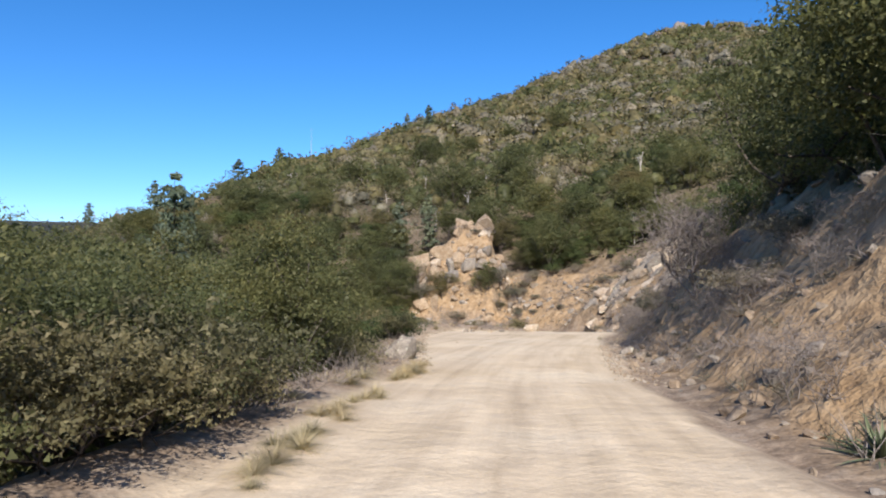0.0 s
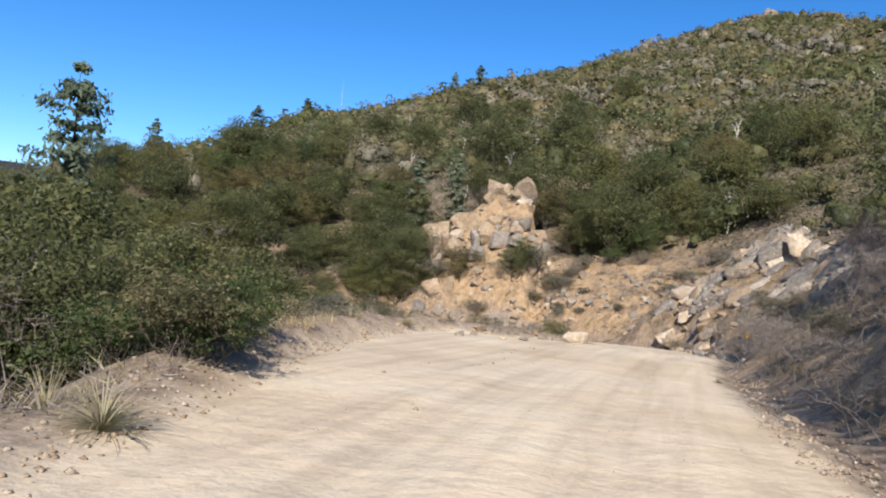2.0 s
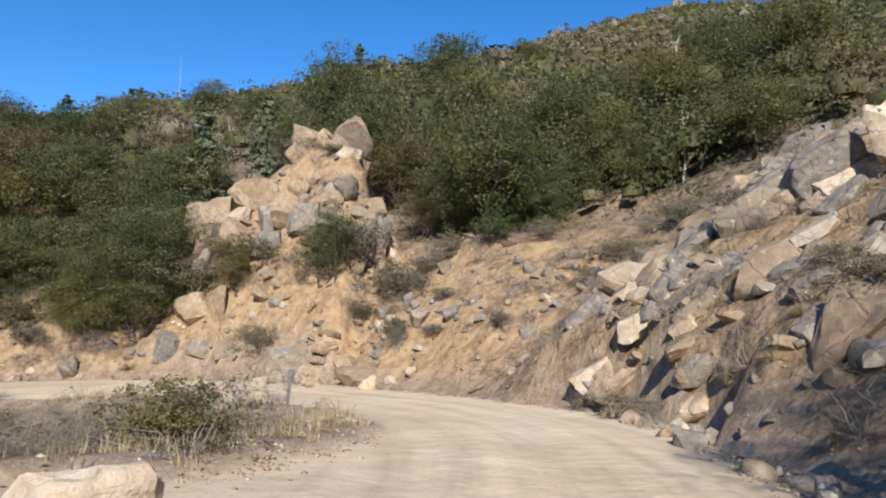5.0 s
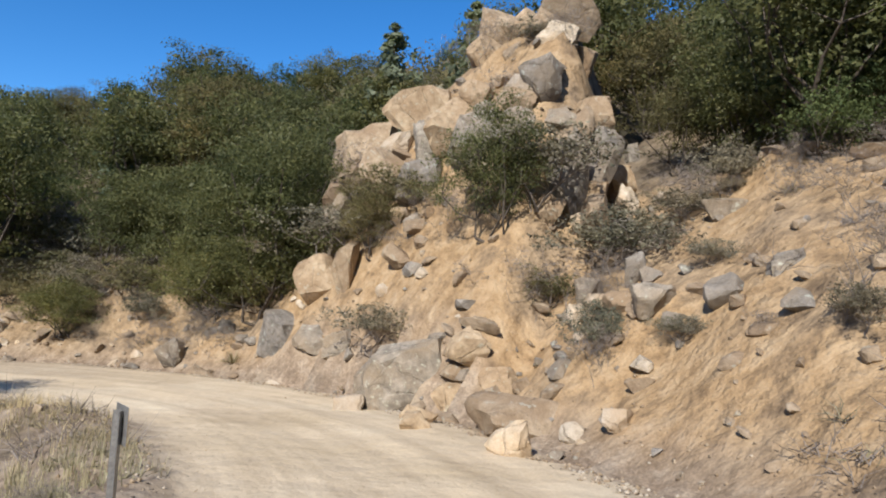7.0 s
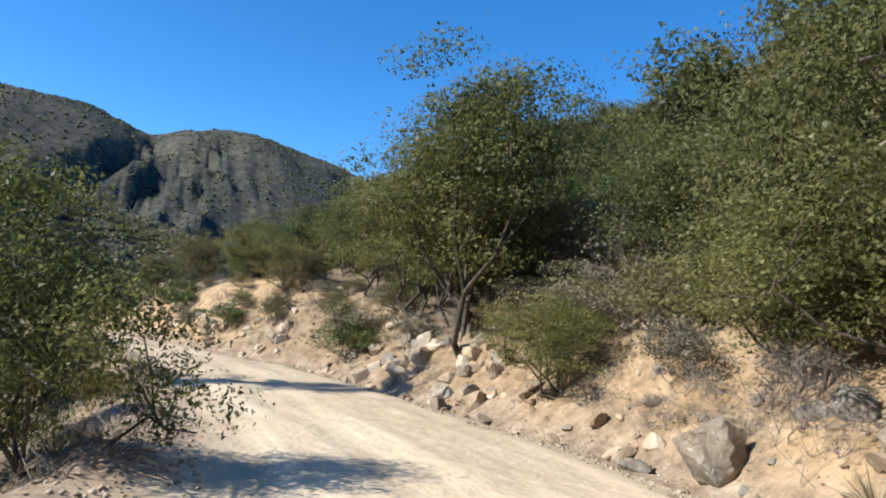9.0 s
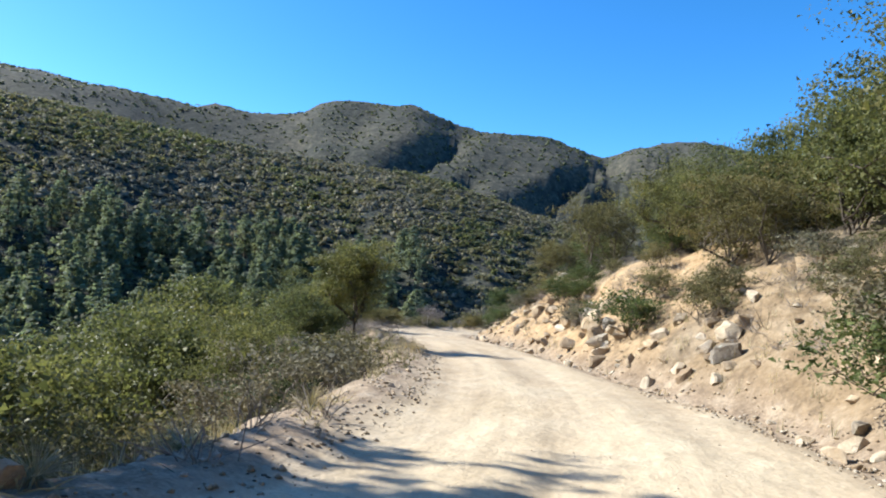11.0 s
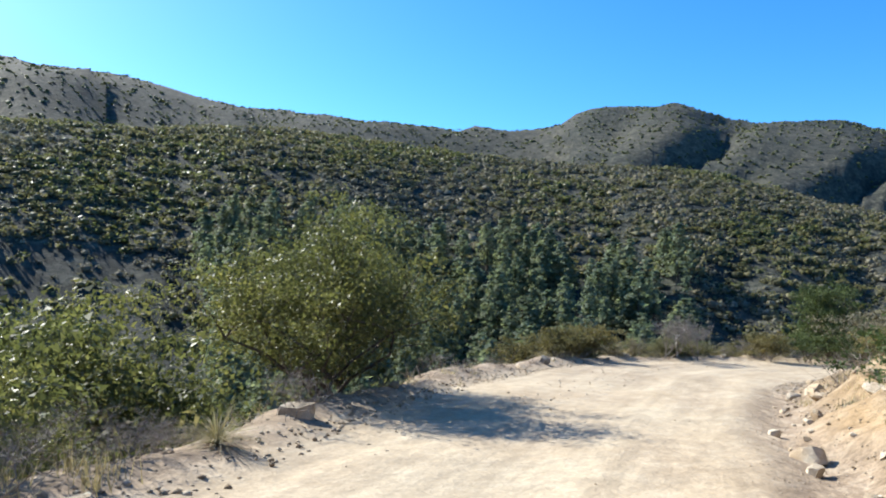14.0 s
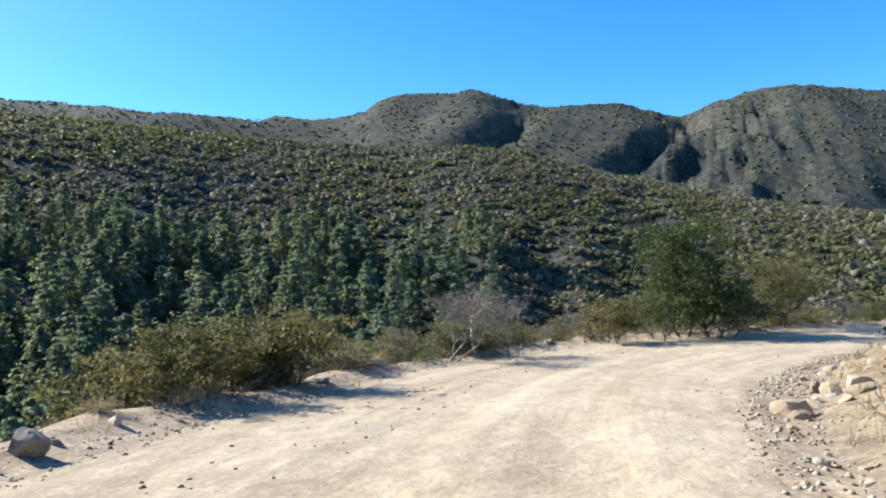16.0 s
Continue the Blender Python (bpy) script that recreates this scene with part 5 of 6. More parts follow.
# the hollow beside the pullout
for key, x, y, h in [("shrub_green", -2.3, 27.4, 1.3), ("shrub", -2.9, 28.6, 1.7), ("shrub", -3.4, 30.2, 1.9), ("shrub_green", -2.6, 26.2, 1.2), ("oak", -4.8, 31.6, 3.0), ("oak", -5.4, 28.8, 3.2), ("shrub_silver", -2.4, 31.6, 1.1), ("shrub", -3.2, 33.6, 1.5), ("oak", -4.4, 36.0, 2.6), ("shrub_silver", -2.0, 35.4, 0.9)]:
    plant(key, x, y, h, wide=1.15)
for key, x, y, h in [("pine_tall", -19.8, 52.2, 20.5), ("oak_big", -13.8, 41.0, 7.0), ("oak", -11.0, 37.6, 6.5), ("oak", -14.8, 49.6, 8.6), ("oak", -7.2, 33.8, 3.6), ("bare_tree", -6.0, 36.4, 3.6), ("bare_tree", -9.4, 39.8, 5.6), ("bare_tree", -8.4, 40.4, 4.6), ("bare_tree", -9.5, 34.0, 4.6),
                     ("oak", -12.0, 53.8, 6.0), ("oak", -7.0, 46.0, 3.6), ("oak", -4.5, 50.0, 3.0), ("juniper", -8.5, 55.5, 4.0), ("oak", -18.0, 53.5, 4.2), ("oak", -2.5, 57.0, 2.2), ("oak", 0.2, 48.6, 2.0)]:
    plant(key, x, y, h, wide=1.0 if key != "pine_tall" else 0.8)
for x, y, h in [(-3.4, 28.4, 1.3), (-4.2, 30.0, 1.7), (-4.6, 33.2, 1.8), (-3.0, 27.0, 1.0), (-5.6, 28.6, 2.2)]:
    plant("shrub_green", x, y, h, wide=1.2)
plant("grass", 7.4, 33.6, 0.3)
plant("grass", 6.4, 23.4, 0.3)
# round the outcrop
plant("oak_big", -4.9, 71.5, 6.3, wide=0.95)
plant("pine", -5.0, 80.0, 6.8)
plant("pine", -1.6, 80.8, 6.8)
plant("oak", -8.2, 72.6, 4.2)
for x, y, h in [(-7.4, 74.2, 4.4), (-10.6, 75.6, 4.2), (-12.6, 75.0, 4.0), (-5.8, 76.4, 4.4), (-9.2, 78.6, 4.6)]:
    plant("oak_far", x, y, h)
plant("oak", 5.2, 77.6, 6.6, wide=0.9)
plant("oak", 10.0, 79.6, 6.8, wide=0.9)
plant("oak", 3.9, 67.5, 3.0, wide=0.8)
for key, x, y, h in [("juniper", 10.6, 68.6, 2.2), ("oak", 11.8, 69.8, 2.8), ("juniper", 13.8, 69.8, 3.0), ("oak", 9.2, 70.0, 2.6), ("oak_rust", 7.6, 71.6, 2.6), ("oak", 16.4, 68.4, 2.6), ("shrub_silver", 8.6, 68.6, 1.2), ("shrub_silver", 12.4, 67.4, 1.1), ("brush", 9.8, 67.4, 1.1), ("brush", 11.2, 67.2, 1.0)]:
    plant(key, x, y, h, wide=1.1)
plant("oak_rust", 0.0, 69.6, 2.1, wide=0.75)
for key, x, y, h in [("oak", 8.8, 71.4, 3.4), ("juniper", 12.6, 68.4, 2.8), ("oak", 11.0, 73.6, 4.2), ("oak", 16.2, 70.5, 4.2), ("oak", 14.4, 75.5, 4.6), ("oak_rust", 6.6, 76.5, 4.0),
                     ("shrub_green", 10.4, 67.6, 1.6), ("oak", 19.8, 73.6, 4.6), ("oak", 0.8, 78.0, 4.0), ("oak", 20.5, 66.5, 3.6)]:
    plant(key, x, y, h)
plant("shrub_silver", 1.4, 67.5, 1.25, wide=1.25)
plant("shrub_silver", 6.7, 64.6, 1.0, wide=0.9)
plant("brush", 7.0, 64.2, 1.3, wide=0.8)
plant("brush", 10.6, 65.6, 1.0, wide=1.4)
plant("brush", 13.0, 64.8, 0.9, wide=1.5)
for x, y, h in [(12.0, 58.2, 0.8), (12.8, 60.2, 0.9), (11.2, 61.4, 0.7), (14.6, 61.8, 0.9), (15.6, 63.6, 1.0), (13.4, 53.4, 0.7), (11.8, 55.4, 0.5), (16.8, 65.2, 1.0)]:
    plant("brush", x, y, h, wide=1.5)
plant("agave", 13.4, 55.4, 0.55)
plant("agave", 14.6, 57.4, 0.5)
plant("agave", -2.25, 70.5, 0.62, z=-1.5, wide=1.2)
plant("yucca", -4.6, 70.0, 0.6)
plant("oak_far", 2.2, 90.5, 7.4, wide=0.85)
plant("oak_far", 9.4, 92.0, 7.8, wide=0.85)
plant("snag", 3.6, 84.0, 4.2)
plant("snag", 18.4, 68.4, 3.8)
plant("snag", 23.2, 82.6, 5.2)
dead = np.random.default_rng(83)
for k in range(44):
    x = dead.uniform(-30, 75)
    plant("snag", x, dead.uniform(84, 130) + 0.45 * max(x, 0), dead.uniform(2.6, 4.6), wide=dead.uniform(0.9, 1.7))
# out of the cove, uphill side
for key, x, y, h in [("oak_big", -18.6, 71.5, 8.4), ("oak", -21.6, 72.6, 5.4), ("pine", -17.9, 78.0, 5.6), ("oak", -24.0, 71.6, 6.0), ("oak", -13.0, 73.6, 4.4), ("oak_rust", -18.0, 84.0, 6.0), ("oak", -25.6, 74.0, 5.8), ("oak", -30.4, 73.0, 4.4), ("oak_rust", -35.2, 68.6, 3.2), ("oak", -41.6, 67.8, 3.6),
                     ("oak", -39.6, 68.2, 3.4), ("oak_rust", -46.0, 64.6, 3.6), ("oak", -44.0, 67.5, 3.8), ("juniper", -49.8, 64.2, 2.8), ("oak", -16.8, 78.2, 6.2),
                     ("oak", -27.6, 80.0, 5.6), ("oak", -34.0, 75.5, 5.0), ("oak_rust", -52.5, 62.5, 3.0)]:
    plant(key, x, y, h)
plant("oak", -12.4, 71.1, 2.3, wide=1.2)
plant("oak", -4.6, 71.2, 3.4, wide=1.2)
plant("oak", -6.8, 71.8, 3.2, wide=1.2)
plant("shrub", -14.6, 71.6, 1.9, wide=1.15)
plant("shrub_green", -24.8, 69.5, 1.7, wide=1.3)
plant("shrub_green", -26.2, 69.8, 1.4, wide=1.2)
plant("shrub", -16.8, 72.0, 1.6)
plant("shrub_silver", -22.4, 71.2, 1.5)
plant("shrub", -29.4, 70.0, 1.5)
plant("shrub", -33.0, 68.0, 1.3)
plant("shrub", -36.8, 66.6, 1.1)
plant("shrub_silver", -43.6, 63.6, 0.7)
plant("brush", -6.9, 71.2, 1.7, wide=1.3)
plant("brush", -5.6, 70.6, 1.0, wide=1.4)
plant("brush", -8.6, 71.4, 1.2, wide=1.4)
rock(-7.3, 70.5, -4.4, 0.6, 0.5, 0.55, M_GRANITE, 60, 5, 10, "in the soil bank")
rock(-5.4, 69.6, -4.4, 0.4, 0.35, 0.3, M_TAN, 20, 5, 10, "in the soil bank")
plant("shrub_silver", -9.8, 71.9, 1.3)
plant("brush", -7.8, 70.8, 1.3, wide=1.3)
plant("brush", -9.6, 71.2, 1.1, wide=1.2)
plant("brush", -18.2, 70.2, 1.0, wide=1.4)
plant("brush", -20.8, 71.6, 1.4, wide=1.2)
plant("brush", -27.8, 71.6, 1.6, wide=1.2)
plant("brush", -31.4, 69.4, 1.2, wide=1.2)
plant("brush", -46.8, 62.2, 1.2, wide=1.2)
plant("shrub", -50.4, 61.0, 1.2)
bank = np.random.default_rng(14)
for k in range(58):
    i = int(bank.integers(505, 690))
    off = ROAD_P[i, 4] + bank.uniform(1.6, 6.5)
    x, y = ROAD_P[i, 0] + ROAD_T[i, 1] * off, ROAD_P[i, 1] - ROAD_T[i, 0] * off
    plant(("shrub", "shrub_silver", "brush", "shrub_green", "shrub")[k % 5], x, y, bank.uniform(0.7, 1.7), wide=bank.uniform(0.9, 1.4))
# out of the cove, downhill side
plant("oak", -7.6, 61.7, 3.7, wide=0.95)
plant("oak", -11.6, 60.6, 3.4, wide=0.85)
plant("oak", -8.8, 59.6, 2.4)
plant("brush", -5.0, 61.2, 0.7, wide=1.5)
plant("brush", -10.4, 62.4, 0.7, wide=1.4)
plant("shrub_rust", -14.8, 62.2, 1.0)
for key, x, y, h in [("oak", -22.0, 55.0, 4.6), ("oak", -27.0, 52.0, 6.0), ("oak", -32.0, 51.0, 5.4), ("oak_slim", -35.5, 58.0, 3.95), ("oak", -33.4, 55.6, 3.2), ("oak", -44.6, 51.4, 4.2),
                     ("oak", -44.4, 52.4, 2.3), ("oak", -46.2, 50.6, 2.4), ("oak", -51.9, 50.7, 3.7), ("oak", -53.4, 49.4, 4.0), ("oak", -37.0, 47.0, 6.0), ("oak", -22.0, 48.0, 5.0), ("oak", -44.0, 44.0, 6.4), ("oak", -44.8, 46.8, 6.2), ("oak", -40.6, 45.0, 6.4), ("oak", -48.6, 44.6, 6.2), ("oak", -40.0, 49.4, 5.2), ("oak", -36.4, 50.4, 5.4), ("oak", -51.4, 43.4, 6.0), ("oak", -32.4, 47.4, 6.0), ("oak", -48.0, 40.6, 6.6)]:
    plant(key, x, y, h, wide=1.05)
for x, y, sx, m in [(-42.5, 54.4, 0.32, M_PALE), (-43.4, 55.6, 0.22, M_GRANITE), (-44.0, 54.1, 0.36, M_GRANITE), (-41.6, 55.7, 0.2, M_GRANITE), (-41.2, 56.3, 0.14, M_TAN), (-45.2, 55.0, 0.2, M_GRANITE), (-40.0, 57.1, 0.15, M_PALE), (-39.0, 57.4, 0.2, M_GRANITE)]:
    rock(x, y, 0, sx * 1.2, sx, sx * 0.8, m, 70 * x, 8, -10, "among dead brush below the road", "roadside boulders")
for x, y in [(-42.0, 54.9), (-43.0, 54.0), (-44.6, 54.6), (-45.6, 53.8), (-41.0, 55.2), (-46.8, 53.0), (-40.2, 56.0), (-43.8, 55.0)]:
    plant("brush", x, y, 0.75, wide=1.5)
plant("shrub_green", -31.2, 58.6, 1.5, wide=1.3)
plant("shrub_green", -30.0, 57.6, 1.7, wide=1.2)
plant("shrub_silver", -27.4, 60.4, 1.6, wide=1.2)
plant("shrub", -29.2, 60.2, 1.5, wide=1.2)
plant("shrub_silver", -24.8, 60.4, 1.3, wide=1.2)
plant("shrub", -21.6, 60.4, 1.3)
plant("brush", -36.8, 58.6, 0.8, wide=1.3)
plant("brush", -40.2, 56.9, 0.8, wide=1.4)
plant("brush", -43.0, 55.2, 0.8, wide=1.4)
plant("brush", -46.4, 53.6, 0.6, wide=1.3)
plant("brush", -49.0, 52.6, 0.8, wide=1.3)
for x, y, h in [(-17.6, 62.9, 0.55), (-18.6, 62.7, 0.5), (-16.4, 63.2, 0.45), (-20.2, 62.6, 0.5), (-33.4, 60.4, 0.6), (-47.2, 53.6, 0.65), (-23.0, 62.4, 0.5), (-13.0, 63.2, 0.4), (-74.2, 46.2, 0.9), (-75.2, 46.2, 0.8), (-66.6, 46.6, 0.5), (-71.6, 45.9, 0.6)]:
    plant("grass", x, y, h, wide=1.3)
for key, x, y, h in [("shrub", -2.5, 17.1, 1.3), ("shrub", -2.9, 18.6, 1.7), ("oak", -3.6, 19.4, 2.4), ("shrub_green", -1.6, 26.6, 1.2), ("shrub", -1.7, 25.4, 1.3), ("shrub_green", -2.0, 28.2, 1.3)]:
    plant(key, x, y, h, wide=1.15)
# undergrowth below the oaks
under = np.random.default_rng(61)
for k in range(44):
    x, y = beside(under, 432, 508, 2.2, 6.0)
    plant(("shrub_silver", "brush", "shrub", "brush")[k % 4], x, y, under.uniform(1.0, 2.1), wide=under.uniform(1.0, 1.4))
plant("oak", -36.2, 55.2, 2.6)
plant("shrub", -36.0, 57.2, 1.3, wide=1.2)
# tall oaks standing out of the slope above the road
tall = np.random.default_rng(51)
for k in range(34):
    x, y = (tall.uniform(-38, -7), tall.uniform(78, 92)) if k < 22 else (tall.uniform(8, 30), tall.uniform(74, 92))
    plant(("oak_far", "oak_far", "juniper", "oak_rust")[k % 4], x, y, tall.uniform(3.4, 5.4), wide=tall.uniform(0.8, 1.0))
# round the last bend
edge = np.random.default_rng(52)
for k in range(40):
    i = int(np.abs(ROAD_P[700:, 0] - edge.uniform(-94, -64)).argmin()) + 700
    off = -(ROAD_P[i, 3] + edge.uniform(0.7, 3.2))
    plant(("shrub", "brush", "shrub_silver", "brush", "shrub_rust", "shrub_green")[k % 6], ROAD_P[i, 0] + ROAD_T[i, 1] * off, ROAD_P[i, 1] - ROAD_T[i, 0] * off, edge.uniform(0.7, 1.7), wide=edge.uniform(1.0, 1.4))
for x, y, h in [(-86.2, 52.0, 2.4), (-88.4, 52.4, 3.0), (-87.0, 54.2, 2.6), (-89.4, 54.4, 2.4)]:
    plant("shrub_green", x, y, h)
for key, x, y, h in [("shrub_rust", -68.5, 46.0, 1.85), ("shrub_rust", -71.0, 46.0, 2.1), ("shrub_rust", -69.8, 44.4, 2.4), ("shrub", -77.0, 45.8, 1.6), ("shrub", -79.6, 46.8, 1.5),
                     ("shrub", -82.2, 47.4, 1.4), ("shrub", -85.0, 48.6, 1.5), ("juniper", -87.6, 53.4, 5.2), ("shrub_rust", -84.5, 50.6, 2.0), ("oak_rust", -91.5, 56.2, 3.2), ("oak", -99.4, 55.5, 3.6), ("oak_rust", -95.4, 57.4, 2.4), ("shrub_rust", -93.6, 56.4, 1.6),
                     ("oak_rust", -98.0, 61.0, 2.6), ("shrub", -90.6, 52.4, 1.6), ("shrub_rust", -101.0, 64.0, 2.4)]:
    plant(key, x, y, h, wide=1.15 if key != "juniper" else 0.8)
for x, y, h in [(-73.0, 45.4, 1.0), (-75.6, 45.2, 0.9), (-78.4, 46.6, 1.0), (-80.8, 47.0, 0.9), (-83.6, 48.4, 1.1), (-88.4, 51.0, 1.3), (-91.8, 53.8, 1.1), (-63.2, 46.4, 0.7), (-60.4, 47.4, 0.7), (-57.4, 48.6, 0.7)]:
    plant("brush", x, y, h, wide=1.3)
plant("bare_tree", -86.4, 49.2, 1.9, wide=1.2)
plant("bare_tree", -77.4, 47.4, 2.5, wide=1.2)
plant("bare_tree", -79.6, 48.4, 2.4, wide=1.2)
plant("snag", -78.8, 47.6, 2.2, wide=1.6)
for x, y, h in [(-36.3, 85.2, 4.9), (-38.4, 86.0, 4.4), (-25.1, 90.9, 7.0), (-22.6, 91.6, 5.4), (-13.5, 110.0, 4.6), (-2.6, 121.1, 6.5), (4.0, 124.0, 5.0), (12.0, 128.0, 5.0), (21.0, 132.0, 5.5), (-31.0, 104.0, 4.6), (-17.5, 100.0, 5.0), (-7.0, 104.0, 4.6)]:
    plant("oak_far", x, y, h)
for x, y, h in [(-46.4, 113.9, 8.0), (-32.0, 138.0, 7.5), (-3.0, 148.7, 7.5), (-7.5, 147.5, 6.5), (-52.0, 104.0, 7.0), (-37.0, 128.0, 7.0)]:
    plant("pine", x, y, h * 0.95, wide=1.25 + 0.3 * math.sin(x))
valley = np.random.default_rng(21)
for k in range(320):
    b = radians(valley.uniform(107, 148))
    r = valley.uniform(95, 222)
    x, y = -57 - r * math.sin(b), 55 + r * math.cos(b)
    plant("pine", x, y, valley.uniform(12, 18), wide=valley.uniform(0.95, 1.35), group="pines of the valley")


# ---- chaparral that covers the slopes ----
CORE = bmesh.new()
bmesh.ops.create_icosphere(CORE, subdivisions=1, radius=1.0)
CORE.verts.ensure_lookup_table()
CORE_V = np.array([v.co[:] for v in CORE.verts])
CORE_F = np.array([[v.index for v in f.verts] for f in CORE.faces if f.calc_center_median().z > -0.6])
CORE.free()


def template(rng, n, size, dome, heart):
    """A shrub: a dense uneven heart with leafy sprays all round it."""
    lobes = rng.normal(size=(7, 3)) * [0.30, 0.30, 0.18]
    v = CORE_V * rng.uniform(0.62, 1.15, (len(CORE_V), 1)) * heart
    d = rng.normal(size=(n, 3))
    d /= np.linalg.norm(d, axis=1)[:, None]
    d[:, 2] = np.abs(d[:, 2]) - 0.3
    c = d * rng.uniform(0.28, 0.50, (n, 1)) + lobes[rng.integers(7, size=n)]
    a = rng.normal(size=(n, 3))
    a *= (size * rng.uniform(0.6, 1.3, n) / np.linalg.norm(a, axis=1))[:, None]
    b = np.cross(a, d + rng.normal(size=(n, 3)) * 0.6)
    b *= (size * 0.8 / (np.linalg.norm(b, axis=1) + 1e-9))[:, None]
    lv = np.stack([c - a * 0.5 + b * 0.5, c - a * 0.5 - b * 0.5, c + a * 0.8], 1).reshape(-1, 3)
    verts = np.concatenate([v, lv])
    verts[:, 2] = verts[:, 2] * dome + 0.42
    return verts, np.concatenate([CORE_F, np.arange(3 * n).reshape(-1, 3) + len(v)])


def cover(name, label, material, xs, ys, hs, n, size, seed, heart=0.42, squash=1.0):
    """One mesh of many shrubs: a few shapes, turned and scaled to each place."""
    rng = np.random.default_rng(seed)
    shapes = [template(rng, n, size, dm, heart) for dm in (0.8, 1.0, 1.15, 0.9, 1.3, 1.0, 0.75)]
    which = rng.integers(len(shapes), size=len(xs))
    turn = rng.uniform(0, 6.283, len(xs))
    zs = at_ground(xs, ys) - (0.1 + 0.12 * (squash < 1)) * hs
    allv, allf, base = [], [], 0
    for k, (v, f) in enumerate(shapes):
        m = which == k
        c, s = np.cos(turn[m])[:, None], np.sin(turn[m])[:, None]
        wide = (hs[m] * rng.uniform(0.9, 1.3, m.sum()) / squash**0.5)[:, None]
        px = (v[None, :, 0] * c - v[None, :, 1] * s) * wide + xs[m][:, None]
        py = (v[None, :, 0] * s + v[None, :, 1] * c) * wide + ys[m][:, None]
        pz = v[None, :, 2] * squash * hs[m][:, None] + zs[m][:, None]
        allv.append(np.stack([px, py, pz], -1).reshape(-1, 3))
        allf.append((f[None] + (base + np.arange(m.sum()) * len(v))[:, None, None]).reshape(-1, 3))
        base += m.sum() * len(v)
    ob = new(name, mesh_from(name, np.concatenate(allv), np.concatenate(allf), material))
    return tagged(ob, label, "shrubs", kind="stuff")


scat = np.random.default_rng(33)


def scatter(n, x0, x1, y0, y1):
    return scat.uniform(x0, x1, n), scat.uniform(y0, y1, n)


# the slope over the road
x, y = scatter(6600, -75, 70, 68, 215)
s, lat, rz, wl, wr = road_frame(x, y)
up = lat - wr
w = ((x + 55) * 218 - (y - 95) * 159) / 270
ok = (up > np.where(s > 133, 4.6, 6.5)) & (w > -16) & ((x - 3) ** 2 / 36 + (y - 71) ** 2 / 20 > 1) & (at_ground(x, y) > -6)
hill_x, hill_y = x[ok], y[ok]
x, y = scatter(2000, 70, 150, 120, 340)
hill_x, hill_y = np.r_[hill_x, x], np.r_[hill_y, y]
x, y = scatter(1200, -60, 70, 215, 330)
w = ((x + 55) * 218 - (y - 95) * 159) / 270
hill_x, hill_y = np.r_[hill_x, x[w > -15]], np.r_[hill_y, y[w > -15]]
x, y = scatter(1500, 13, 60, -5, 70)
s, lat, rz, wl, wr = road_frame(x, y)
ok = (lat - wr > 7.5) & ~((x < 21) & (y > 46) & (y < 66))
hill_x, hill_y = np.r_[hill_x, x[ok]], np.r_[hill_y, y[ok]]
hh = scat.uniform(1.8, 4.7, len(hill_x)) ** 1.0 * (0.85 + 0.5 * value_noise(hill_x, hill_y, 18, 4))
tone = value_noise(hill_x, hill_y, 14, 8) + scat.normal(size=len(hill_x)) * 0.28
reach = np.minimum(np.hypot(hill_x - 3, hill_y - 55), np.abs(hill_y - 66) + 60 * (hill_x > 5))
for nm, lab, mat, lo, hi in (("oak_thicket", "olive-green evergreen oak thicket covering the hillside", M_OAK, 0.1, 9), ("scrub_thicket", "dull olive scrub covering the hillside", M_SCRUB, -0.18, 0.1), ("rust_thicket", "brown-olive scrub covering the hillside", M_RUST, -0.32, -0.18), ("dry_thicket", "grey-brown leafless scrub on the hillside", M_SILVER, -9, -0.32)):
    m = (tone > lo) & (tone <= hi)
    for lo_r, hi_r, count, size in ((17, 32, 300, 0.036), (32, 60, 110, 0.085), (60, 999, 44, 0.16)):
        k = m & (reach >= lo_r) & (reach < hi_r)
        cover(nm, lab, mat, hill_x[k], hill_y[k], hh[k], count, size, 2, {17: 0.2, 32: 0.36, 60: 0.47}[lo_r])
for x, y, h, tn in zip(hill_x, hill_y, hh, tone):
    if min(math.hypot(x - 3, y - 55), abs(y - 66) + 60 * (x > 5)) < 17 and (tn * 1000) % 1 < 0.3:
        plant("oak" if tn > 0.1 else "juniper" if tn > 0.02 else "shrub" if tn > -0.2 else "bare_tree" if tn > -0.3 else "shrub_silver", float(x), float(y), min(float(h) * (1.35 if tn > 0.02 else 0.7), 6.0))

# the hollow between the two stretches and the slope under the road
x, y = scatter(2600, -75, 6, 5, 62)
s, lat, rz, wl, wr = road_frame(x, y)
down = -lat - wl
ok = (down > 5.0) & (down < 42) & ((x - 1.5) ** 2 + (y - 53.5) ** 2 > 60)
x, y = x[ok], y[ok]
h = scat.uniform(0.8, 2.2, len(x))
tone = value_noise(x, y, 7, 8) + scat.normal(size=len(x)) * 0.25
for nm, lab, mat, lo, hi in (("scrub_thicket", "olive scrub below the road", M_SCRUB, -0.05, 9), ("oak_thicket", "green oak scrub below the road", M_OAK, -0.25, -0.05), ("dry_thicket", "grey leafless scrub below the road", M_SILVER, -9, -0.25)):
    m = (tone > lo) & (tone <= hi)
    cover(nm, lab, mat, x[m], y[m], h[m], 170, 0.075, 4, 0.26)

